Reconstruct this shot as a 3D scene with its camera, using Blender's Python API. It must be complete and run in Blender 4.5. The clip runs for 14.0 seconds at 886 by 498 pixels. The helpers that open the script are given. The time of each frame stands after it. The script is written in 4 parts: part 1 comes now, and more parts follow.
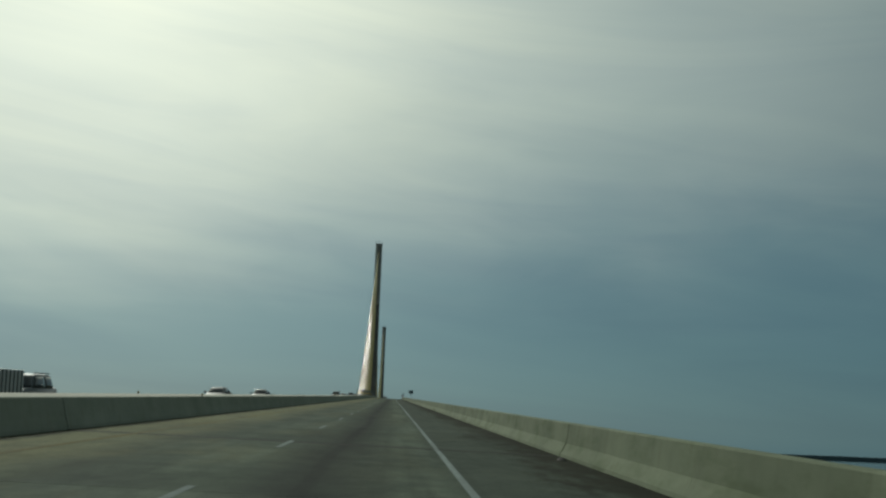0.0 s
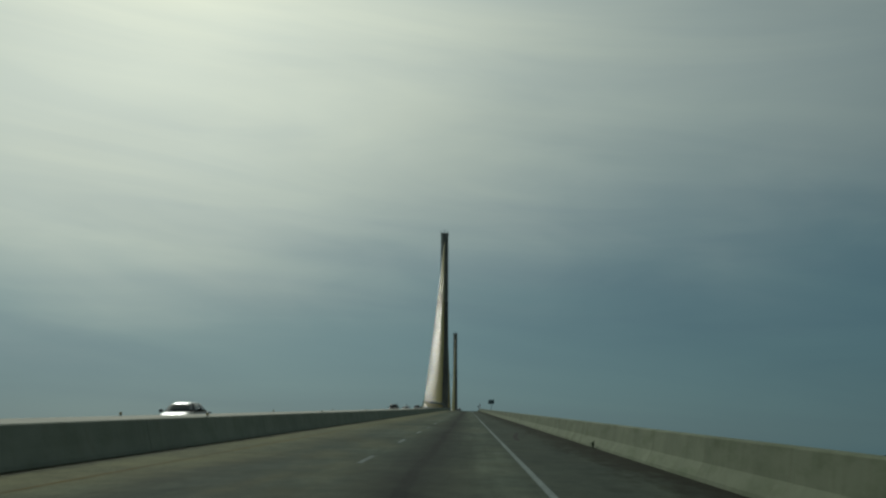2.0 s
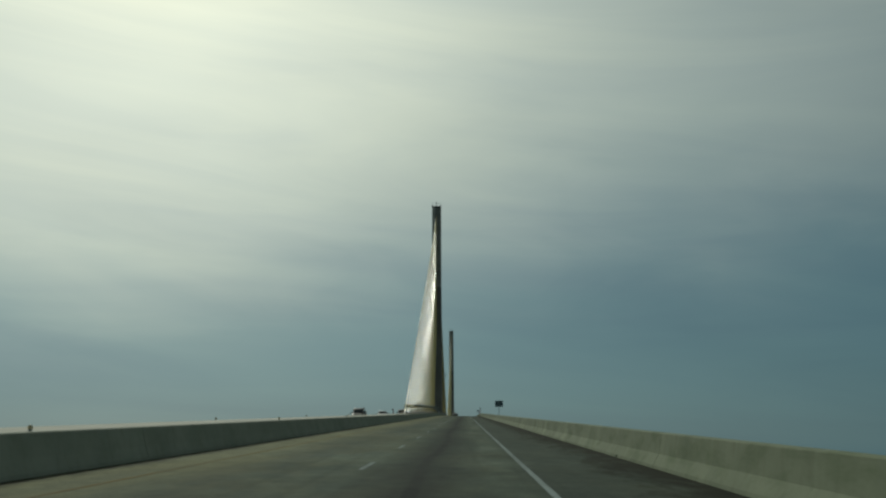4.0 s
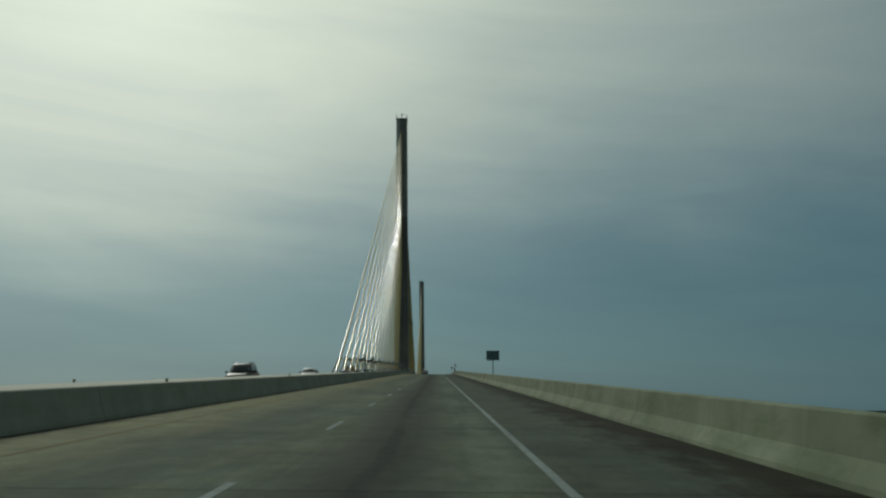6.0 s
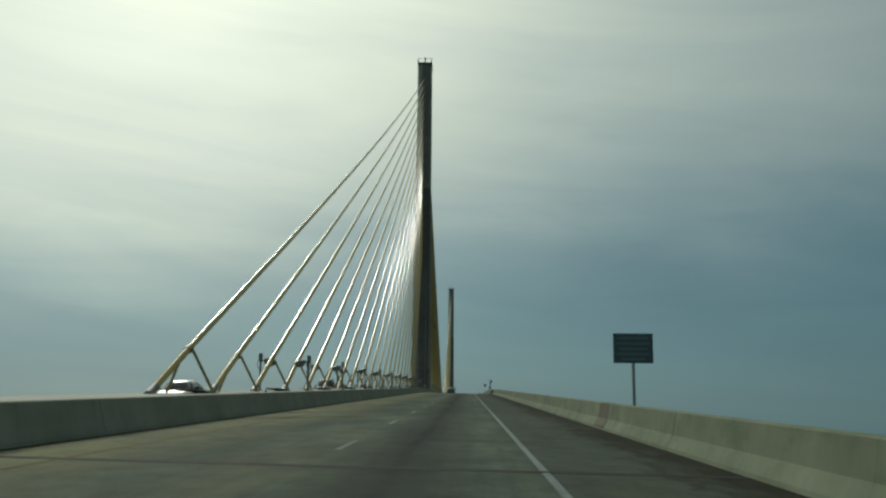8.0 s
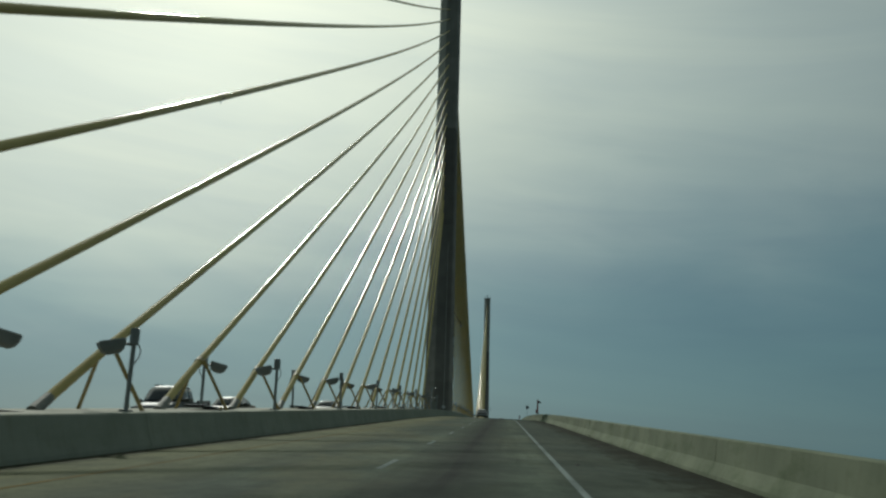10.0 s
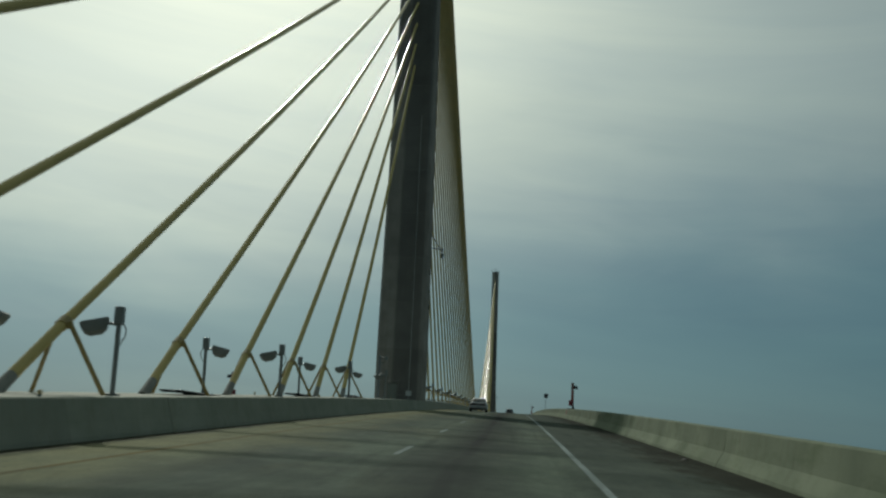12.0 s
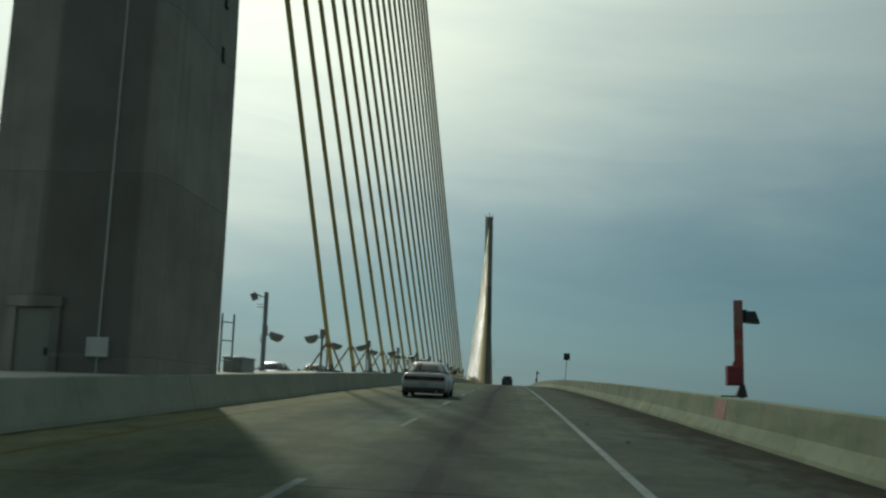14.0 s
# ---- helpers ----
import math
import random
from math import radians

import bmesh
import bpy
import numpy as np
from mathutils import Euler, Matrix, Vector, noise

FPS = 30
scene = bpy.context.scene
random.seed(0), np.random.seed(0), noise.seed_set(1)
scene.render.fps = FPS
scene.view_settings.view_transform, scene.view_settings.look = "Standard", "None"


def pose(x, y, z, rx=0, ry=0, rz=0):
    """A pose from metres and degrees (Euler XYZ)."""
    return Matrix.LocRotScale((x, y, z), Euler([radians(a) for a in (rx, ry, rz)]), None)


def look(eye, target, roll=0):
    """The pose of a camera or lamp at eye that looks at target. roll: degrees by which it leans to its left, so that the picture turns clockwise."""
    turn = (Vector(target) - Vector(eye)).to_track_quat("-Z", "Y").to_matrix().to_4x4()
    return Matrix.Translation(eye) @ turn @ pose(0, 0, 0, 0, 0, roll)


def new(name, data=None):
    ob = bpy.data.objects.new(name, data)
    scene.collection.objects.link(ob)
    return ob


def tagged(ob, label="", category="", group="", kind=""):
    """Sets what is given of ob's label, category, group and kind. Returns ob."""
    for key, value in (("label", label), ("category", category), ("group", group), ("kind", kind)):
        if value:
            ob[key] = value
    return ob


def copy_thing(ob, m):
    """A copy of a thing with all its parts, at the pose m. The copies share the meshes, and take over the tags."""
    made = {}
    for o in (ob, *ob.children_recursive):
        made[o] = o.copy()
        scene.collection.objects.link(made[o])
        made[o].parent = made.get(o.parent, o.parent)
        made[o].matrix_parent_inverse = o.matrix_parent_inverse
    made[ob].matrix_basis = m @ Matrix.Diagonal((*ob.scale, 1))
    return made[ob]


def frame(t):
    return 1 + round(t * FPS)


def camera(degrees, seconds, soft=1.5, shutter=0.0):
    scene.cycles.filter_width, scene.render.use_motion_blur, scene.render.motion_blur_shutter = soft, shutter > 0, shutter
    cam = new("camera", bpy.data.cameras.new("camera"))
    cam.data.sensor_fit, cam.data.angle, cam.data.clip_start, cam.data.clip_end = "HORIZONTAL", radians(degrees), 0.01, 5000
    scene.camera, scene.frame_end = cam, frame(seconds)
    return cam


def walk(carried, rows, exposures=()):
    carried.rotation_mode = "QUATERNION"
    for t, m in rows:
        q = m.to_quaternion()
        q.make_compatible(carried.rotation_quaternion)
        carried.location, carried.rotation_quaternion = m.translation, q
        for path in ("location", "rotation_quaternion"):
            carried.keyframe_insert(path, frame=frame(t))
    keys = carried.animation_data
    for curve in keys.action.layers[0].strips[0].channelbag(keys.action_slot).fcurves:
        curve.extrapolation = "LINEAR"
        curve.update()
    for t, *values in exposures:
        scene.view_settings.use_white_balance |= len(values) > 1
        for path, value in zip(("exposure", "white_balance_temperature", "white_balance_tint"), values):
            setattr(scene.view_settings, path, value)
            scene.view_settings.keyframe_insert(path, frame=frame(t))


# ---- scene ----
cam = camera(50.45, 14.0, soft=2.4, shutter=0.1)

# ---- plan: y runs along the bridge, x to its right, the near pylon at y = -0.7 ----
XC = 0.0                     # centre line of the bridge
XR = 11.11                   # right edge line of the carriageway
SLOPE = 0.0172               # cross fall
SLOPE_FAR = 0.035            # cross fall of the opposite roadway
CREST, CURVE, REACH = 206.65, 0.0755e-3, 280.8
SEA = -56.9
PYLON_Y, SPAN = -0.7, 366.0
Y0, Y1 = -560.0, 780.0       # built length of the bridge


def profile(y):
    """Height of the crest curve along the bridge."""
    d = abs(y - CREST)
    if d < REACH:
        return -CURVE * d * d
    return -CURVE * REACH * REACH - 2 * CURVE * REACH * (d - REACH)


def road_z(x, y):
    return profile(y) + SLOPE * (XR - XC) - (SLOPE if x > XC else SLOPE_FAR) * abs(x - XC)


# seconds, x, y, turn to the left, tilt up, lean to the left
ROWS = (
    (0, 9.945, -451.75, -2.708, 11.399, 2.133),
    (0.5, 9.973, -436.42, -0.687, 11.177, 1.512),
    (1, 9.937, -421.10, 0.094, 10.282, 1.280),
    (1.5, 9.911, -405.78, 1.685, 11.755, 0.730),
    (2, 9.840, -390.50, 1.544, 11.968, 0.477),
    (2.5, 9.799, -375.15, 1.780, 11.712, 0.227),
    (3, 9.757, -359.82, 1.478, 11.903, 0.210),
    (3.5, 9.714, -344.47, 0.926, 12.538, -0.054),
    (3.7, 9.711, -338.34, 1.298, 12.273, -0.089),
    (5.8, 9.722, -273.25, 0.957, 12.146, -0.421),
    (6, 9.709, -267.11, -0.453, 9.670, -0.418),
    (6.5, 9.780, -251.43, 0.544, 9.545, 0.021),
    (7, 9.864, -235.81, 0.310, 9.691, 0.580),
    (7.5, 9.977, -220.16, 0.218, 10.099, 1.140),
    (7.7, 9.957, -213.96, 0.951, 10.365, 0.694),
    (9.8, 9.832, -149.98, 3.751, 11.669, 1.561),
    (10, 9.830, -143.94, 3.940, 11.874, 1.851),
    (10.5, 9.797, -128.85, 4.099, 12.003, 2.052),
    (11, 9.771, -113.75, 3.763, 12.143, 2.189),
    (11.5, 9.742, -98.64, 4.532, 11.732, 3.021),
    (12, 9.723, -83.43, 4.551, 11.098, 2.566),
    (12.5, 9.707, -68.03, 4.400, 10.371, 2.265),
    (13, 9.689, -52.88, 3.712, 10.884, 1.450),
    (13.5, 9.658, -37.89, 4.302, 10.651, 1.765),
    (14, 9.629, -22.79, 4.237, 8.984, 1.696),
)

rows = []
for t, x, y, turn, tilt, lean in ROWS:
    eye = Vector((x, y, profile(y) - SLOPE * (x - XR) + 1.2756))
    a, b = radians(turn), radians(tilt)
    rows.append((t, look(eye, eye + Vector((-math.sin(a) * math.cos(b), math.cos(a) * math.cos(b), math.sin(b))), lean)))
walk(cam, rows, exposures=((0, 0.0, 5860, 2), (1, -0.02, 5880, 2), (1.5, -0.12, 5860, 2), (2, -0.33, 5780, 2), (2.5, -0.10, 5880, 2), (3, -0.06, 5960, 2), (3.5, -0.14, 5960, 2), (3.7, -0.14, 5940, 2), (5.8, -0.2, 5820, 2), (6, -0.17, 5820, 2),
                           (6.4, 0.14, 5900, 2), (7, 0.08, 5920, 2), (7.7, 0.07, 5900, 2), (10, 0.0, 5800, 2), (10.5, -0.02, 5670, 2), (11.5, -0.02, 5680, 2), (12, -0.02, 5780, 2), (12.5, 0.05, 5800, 2), (13, 0.13, 5670, 2),
                           (13.5, 0.25, 5800, 2), (14, 0.31, 5830, 2)))

# ---- light: a veiled sun ahead to the left, thin streaked cloud ----
SUN_AZ, SUN_EL = 21.3, 32.3
to_sun = Vector((-math.sin(radians(SUN_AZ)) * math.cos(radians(SUN_EL)), math.cos(radians(SUN_AZ)) * math.cos(radians(SUN_EL)), math.sin(radians(SUN_EL))))
lamp = bpy.data.lights.new("sun", "SUN")
lamp.energy, lamp.angle, lamp.color = 2.3, radians(2.0), (1.0, 0.92, 0.77)
new("sun", lamp).matrix_world = look((0, 0, 200), Vector((0, 0, 200)) - to_sun)

world = bpy.data.worlds.new("sky")
scene.world = world
world.use_nodes = True


class Net:
    """Short hand for a node tree."""

    def __init__(self, tree):
        self.tree = tree

    def node(self, kind, **links):
        return self.wire(self.tree.nodes.new(kind), links)

    def wire(self, n, links):
        for key, value in links.items():
            slot = n.inputs[int(key[1:])] if key[0] == "i" and key[1:].isdigit() else n.inputs[key.replace("_", " ")]
            if isinstance(value, bpy.types.NodeSocket):
                self.tree.links.new(value, slot)
            else:
                slot.default_value = value
        return n

    def math(self, op, a, b=0.0, c=0.0, clamp=False):
        n = self.node("ShaderNodeMath", i0=a, i1=b, i2=c)
        n.operation, n.use_clamp = op, clamp
        return n.outputs[0]

    def vec(self, op, a, b=(0, 0, 0)):
        n = self.node("ShaderNodeVectorMath", i0=a, i1=b)
        n.operation = op
        return n.outputs["Value"] if op in ("DOT_PRODUCT", "LENGTH") else n.outputs[0]

    def noise(self, vector, scale, detail=4.0, rough=0.55, warp=0.0):
        return self.node("ShaderNodeTexNoise", Vector=vector, Scale=scale, Detail=detail, Roughness=rough, Distortion=warp).outputs["Fac"]

    def ramp(self, value, stops, soft=False):
        n = self.node("ShaderNodeValToRGB", Fac=value)
        n.color_ramp.interpolation = "B_SPLINE" if soft else "LINEAR"
        e = n.color_ramp.elements
        while len(e) < len(stops):
            e.new(0.5)
        for el, (pos, col) in zip(e, stops):
            el.position = pos
            el.color = (*col, 1) if isinstance(col, tuple) else (col, col, col, 1)
        return n.outputs[0]

    def mix(self, fac, a, b, mode="MIX"):
        n = self.node("ShaderNodeMix")
        n.data_type, n.blend_type = "RGBA", mode
        for slot, value in ((n.inputs[0], fac), (n.inputs[6], a), (n.inputs[7], b)):
            if isinstance(value, bpy.types.NodeSocket):
                self.tree.links.new(value, slot)
            else:
                slot.default_value = (*value, 1) if isinstance(value, tuple) else value
        return n.outputs[2]


def build_sky():
    tree = world.node_tree
    tree.nodes.clear()
    k = Net(tree)
    way = k.vec("NORMALIZE", k.node("ShaderNodeTexCoord").outputs["Generated"])
    sep = k.node("ShaderNodeSeparateXYZ", Vector=way)
    az = k.math("ARCTAN2", sep.outputs[0], sep.outputs[1])
    layer = k.math("ADD", k.math("MULTIPLY", sep.outputs[2], 6.2), k.math("MULTIPLY", az, 0.45))
    turned = k.node("ShaderNodeCombineXYZ", X=k.math("MULTIPLY", az, 2.0), Y=layer, Z=k.math("MULTIPLY", sep.outputs[1], 0.6)).outputs[0]
    wide = k.math("SUBTRACT", k.noise(turned, 0.95, 3.0, 0.45, 0.5), 0.5)
    fine = k.noise(turned, 2.6, 6.0, 0.52, 0.5)
    wisp = k.math("ADD", wide, k.math("MULTIPLY", k.math("SUBTRACT", fine, 0.5), 0.45))
    near = k.vec("DOT_PRODUCT", way, tuple(to_sun))
    away = k.math("DIVIDE", k.math("ARCCOSINE", near), math.pi)
    away = k.math("ADD", away, k.math("MULTIPLY", wisp, 0.05), clamp=True)
    deg = lambda stops: tuple((d / 180, c) for d, c in stops)
    # the cloud sheet, and the clearer air below its lower edge
    high = k.ramp(away, deg(((0, (0.55, 0.53, 0.39)), (8, (0.50, 0.485, 0.372)), (14, (0.425, 0.420, 0.328)), (20, (0.340, 0.342, 0.272)), (26, (0.265, 0.274, 0.222)), (32, (0.214, 0.228, 0.190)), (38, (0.168, 0.185, 0.161)),
                              (44, (0.130, 0.148, 0.132)), (50, (0.104, 0.122, 0.110)), (62, (0.095, 0.113, 0.104)), (85, (0.099, 0.116, 0.107)), (130, (0.081, 0.099, 0.094)))), True)
    low = k.ramp(away, deg(((0, (0.220, 0.268, 0.234)), (12, (0.175, 0.225, 0.205)), (20, (0.122, 0.168, 0.163)), (26, (0.088, 0.131, 0.132)), (32, (0.068, 0.107, 0.111)), (38, (0.053, 0.091, 0.096)), (45, (0.043, 0.078, 0.084)),
                             (53, (0.035, 0.067, 0.074)), (65, (0.034, 0.065, 0.072)), (90, (0.053, 0.080, 0.086)), (130, (0.057, 0.083, 0.086)))), True)
    edge = k.ramp(k.math("MULTIPLY_ADD", az, 0.5, 0.5), ((0.0, 0.15), (0.28, 0.155), (0.38, 0.185), (0.47, 0.262), (0.56, 0.275), (0.68, 0.26), (1.0, 0.22)), True)
    rise = k.math("ADD", k.math("SUBTRACT", sep.outputs[2], edge), k.math("MULTIPLY", wisp, 0.20))
    lifted = k.ramp(k.math("ADD", rise, 0.2), ((0.06, 0.0), (0.13, 0.10), (0.19, 0.48), (0.25, 0.86), (0.33, 1.0)), True)
    veil = k.mix(lifted, low, high)
    # haze on the horizon and a thin second layer
    veil = k.mix(1.0, veil, k.ramp(sep.outputs[2], ((0.0, (1.26, 1.14, 1.02)), (0.05, (1.10, 1.05, 1.0)), (0.10, (1.0, 1.0, 1.0))), True), "MULTIPLY")
    streak = k.noise(k.vec("MULTIPLY", turned, (0.8, 2.0, 1.0)), 1.25, 5.0, 0.5, 0.9)
    veil = k.mix(1.0, veil, k.ramp(streak, ((0.34, (0.925, 0.937, 0.96)), (0.66, (1.085, 1.07, 1.04)))), "MULTIPLY")
    mottled = k.mix(1.0, veil, k.ramp(fine, ((0.25, 0.965), (0.75, 1.035))), "MULTIPLY")
    clear = k.node("ShaderNodeTexSky")
    clear.sky_type, clear.sun_disc, clear.sun_elevation, clear.sun_rotation = "NISHITA", False, radians(SUN_EL), radians(-SUN_AZ)
    deep = k.mix(1.0, clear.outputs[0], (0.05, 0.05, 0.05), "MULTIPLY")
    both = k.mix(0.06, mottled, deep)
    back = k.node("ShaderNodeBackground", Color=both, Strength=1.88)
    tree.links.new(back.outputs[0], k.node("ShaderNodeOutputWorld").inputs[0])


build_sky()


# ---- materials ----
def material(name, rough=0.7, metal=0.0):
    m = bpy.data.materials.new(name)
    m.use_nodes = True
    m.node_tree.nodes.clear()
    k = Net(m.node_tree)
    b = k.node("ShaderNodeBsdfPrincipled", Roughness=rough, Metallic=metal)
    m.node_tree.links.new(b.outputs[0], k.node("ShaderNodeOutputMaterial").inputs[0])
    place = k.node("ShaderNodeNewGeometry").outputs["Position"]
    return m, k, b, place


def stretched(k, place, sx, sy, sz):
    return k.vec("MULTIPLY", place, (sx, sy, sz))


def relief(k, b, height, strength, distance=0.02):
    n = k.node("ShaderNodeBump", Strength=strength, Distance=distance, Height=height)
    k.tree.links.new(n.outputs[0], b.inputs["Normal"])


def plain(name, colour, rough=0.6, metal=0.0, vary=0.15, scale=1.5, bump=0.1, coat=0.0, gloss=0.5):
    """A surface with blotches and grain in one colour."""
    m, k, b, place = material(name, rough, metal)
    big = k.noise(place, scale, 4.0)
    grain = k.noise(place, scale * 18, 3.0)
    both = k.math("ADD", k.math("MULTIPLY", big, 0.65), k.math("MULTIPLY", grain, 0.35))
    lo, hi = tuple(c * (1 - vary) for c in colour), tuple(min(1, c * (1 + vary)) for c in colour)
    k.tree.links.new(k.ramp(both, ((0.3, lo), (0.7, hi))), b.inputs["Base Color"])
    k.tree.links.new(k.math("MULTIPLY_ADD", big, 0.2, rough - 0.1, True), b.inputs["Roughness"])
    b.inputs["Coat Weight"].default_value = coat
    b.inputs["Specular IOR Level"].default_value = gloss
    if bump:
        relief(k, b, grain, bump, 0.01)
    return m


def concrete(name, light, dark, streak=0.5, lifts=0.0, dirt=(0.16, 0.14, 0.10), moss=0.0, tone=0.0):
    """Cast concrete: blotches, rain streaks, pores, and pour joints where lifts is given."""
    m, k, b, place = material(name, 0.9)
    b.inputs["Specular IOR Level"].default_value = 0.06
    blot = k.noise(place, 0.55, 5.0, 0.6)
    runs = k.noise(stretched(k, place, 3.0, 3.0, 0.16), 1.6, 4.0, 0.6)
    pores = k.noise(place, 38.0, 3.0, 0.7)
    col = k.mix(k.ramp(blot, ((0.3, 0.0), (0.72, 1.0))), light, dark)
    col = k.mix(k.math("MULTIPLY", k.ramp(runs, ((0.52, 0.0), (0.75, 1.0))), streak), col, dirt)
    if moss:
        grown = k.noise(stretched(k, place, 1.0, 0.5, 1.6), 1.1, 5.0, 0.65)
        col = k.mix(k.math("MULTIPLY", k.ramp(grown, ((0.48, 0.0), (0.66, 1.0))), moss), col, (0.092, 0.118, 0.062))
    col = k.mix(k.math("MULTIPLY", k.ramp(pores, ((0.3, 1.0), (0.5, 0.0))), 0.25), col, dark)
    height = pores
    if lifts:
        sep = k.node("ShaderNodeSeparateXYZ", Vector=place)
        # lime that has seeped out of the pour joints, and a broad middle band: rain dirt with the front's shade put
        # into its colour
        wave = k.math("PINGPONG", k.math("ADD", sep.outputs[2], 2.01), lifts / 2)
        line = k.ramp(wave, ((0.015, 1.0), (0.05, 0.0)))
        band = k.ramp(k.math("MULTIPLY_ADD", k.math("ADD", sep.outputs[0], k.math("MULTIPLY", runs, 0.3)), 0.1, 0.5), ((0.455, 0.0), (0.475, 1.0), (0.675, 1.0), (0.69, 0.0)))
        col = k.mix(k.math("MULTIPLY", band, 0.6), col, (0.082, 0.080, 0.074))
        col = k.mix(k.math("MULTIPLY", line, k.ramp(blot, ((0.42, 0.0), (0.7, 0.4)))), col, (0.33, 0.32, 0.28))
    if tone:
        pick = k.node("ShaderNodeObjectInfo").outputs["Random"]
        col = k.mix(1.0, col, k.ramp(pick, ((0.0, 1.0 - tone), (1.0, 1.0 + tone * 0.4))), "MULTIPLY")
    k.tree.links.new(col, b.inputs["Base Color"])
    relief(k, b, k.math("ADD", height, k.math("MULTIPLY", blot, 2.0)), 0.35, 0.012)
    return m


def road_surface():
    """Worn concrete deck: oil bands in the lanes, dirt along the kerbs, tyre streaks and patches."""
    m, k, b, place = material("worn_deck_concrete", 0.95)
    b.inputs["Specular IOR Level"].default_value = 0.02
    sep = k.node("ShaderNodeSeparateXYZ", Vector=place)
    side = k.math("ABSOLUTE", k.math("SUBTRACT", sep.outputs[0], XC))
    wander = k.math("MULTIPLY", k.math("SUBTRACT", k.noise(stretched(k, place, 0.0, 0.05, 0.0), 1.0, 3.0), 0.5), 0.9)
    lane = k.math("ADD", side, wander)
    blot = k.noise(stretched(k, place, 0.5, 0.14, 1.0), 1.0, 6.0, 0.62)
    runs = k.noise(stretched(k, place, 2.4, 0.035, 1.0), 1.0, 5.0, 0.6)
    cross = k.noise(stretched(k, place, 0.12, 0.9, 1.0), 1.0, 5.0, 0.62)
    grain = k.noise(place, 26.0, 4.0, 0.7)
    patch = k.noise(stretched(k, place, 0.9, 0.55, 1.0), 1.0, 7.0, 0.7)
    mottle = k.noise(stretched(k, place, 1.5, 0.9, 1.0), 1.0, 8.0, 0.74)
    ragged = k.noise(stretched(k, place, 2.2, 0.7, 1.0), 1.0, 6.0, 0.7)
    pick = k.node("ShaderNodeObjectInfo").outputs["Random"]
    col = k.mix(k.ramp(blot, ((0.32, 0.0), (0.7, 1.0))), (0.060, 0.068, 0.056), (0.150, 0.158, 0.125))
    col = k.mix(k.math("MULTIPLY", k.ramp(cross, ((0.5, 0.0), (0.72, 1.0))), 0.25), col, (0.18, 0.185, 0.147))
    col = k.mix(k.math("MULTIPLY", k.ramp(cross, ((0.3, 1.0), (0.47, 0.0))), 0.28), col, (0.038, 0.042, 0.036))
    col = k.mix(k.math("MULTIPLY", k.ramp(runs, ((0.5, 0.0), (0.75, 1.0))), 0.55), col, (0.042, 0.046, 0.039))
    col = k.mix(k.math("MULTIPLY", k.ramp(patch, ((0.5, 0.0), (0.68, 1.0))), 0.32), col, (0.175, 0.182, 0.15))
    col = k.mix(k.math("MULTIPLY", k.ramp(patch, ((0.3, 1.0), (0.46, 0.0))), 0.45), col, (0.045, 0.05, 0.042))
    rust = k.noise(stretched(k, place, 0.38, 0.10, 1.0), 1.0, 6.0, 0.66)
    leftward = k.ramp(k.math("DIVIDE", side, 14.0), ((0.25, 1.0), (0.62, 0.3)))
    col = k.mix(k.math("MULTIPLY", k.math("MULTIPLY", k.ramp(rust, ((0.46, 0.0), (0.62, 1.0))), leftward), 0.65), col, (0.175, 0.148, 0.085))
    col = k.mix(k.math("MULTIPLY", k.ramp(rust, ((0.30, 1.0), (0.44, 0.0))), 0.4), col, (0.048, 0.058, 0.046))
    # the dark band that drips leave along the middle of each lane
    for mid, half, force in ((8.85, 0.75, 0.95), (5.2, 0.8, 0.22)):
        off = k.math("ABSOLUTE", k.math("SUBTRACT", lane, mid))
        band = k.math("MULTIPLY", k.ramp(k.math("DIVIDE", off, half * 2), ((0.1, 1.0), (0.8, 0.0)), True), k.math("MULTIPLY_ADD", blot, force, force * 0.5))
        col = k.mix(band, col, (0.030, 0.031, 0.029))
    shoulder = k.ramp(k.math("DIVIDE", side, 14.0), ((0.765, 0.0), (0.80, 1.0)))
    col = k.mix(k.math("MULTIPLY", shoulder, k.math("MULTIPLY_ADD", blot, 1.1, 0.0, True)), col, (0.056, 0.060, 0.053))
    brown = k.ramp(k.math("DIVIDE", side, 14.0), ((0.12, 1.0), (0.26, 0.75), (0.40, 0.0)))
    col = k.mix(k.math("MULTIPLY", brown, k.math("MULTIPLY_ADD", blot, 0.9, 0.25)), col, (0.255, 0.222, 0.132))
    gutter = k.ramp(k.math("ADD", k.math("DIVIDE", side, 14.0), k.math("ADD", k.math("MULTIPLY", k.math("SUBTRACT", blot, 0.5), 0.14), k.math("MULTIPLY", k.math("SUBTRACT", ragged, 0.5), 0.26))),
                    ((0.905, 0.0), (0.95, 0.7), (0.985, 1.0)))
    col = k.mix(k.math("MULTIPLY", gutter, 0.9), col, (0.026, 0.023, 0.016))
    silt = k.ramp(k.math("ADD", k.math("MULTIPLY", side, 0.1), k.math("MULTIPLY", k.math("SUBTRACT", ragged, 0.5), 0.09)), ((0.225, 1.0), (0.262, 0.0)))
    col = k.mix(k.math("MULTIPLY", silt, 0.85), col, (0.026, 0.025, 0.019))
    col = k.mix(k.math("MULTIPLY", k.ramp(grain, ((0.35, 1.0), (0.6, 0.0))), 0.4), col, (0.035, 0.035, 0.031))
    col = k.mix(1.0, col, k.ramp(pick, ((0.0, (0.80, 0.90, 0.85)), (1.0, (0.93, 1.04, 0.99)))), "MULTIPLY")
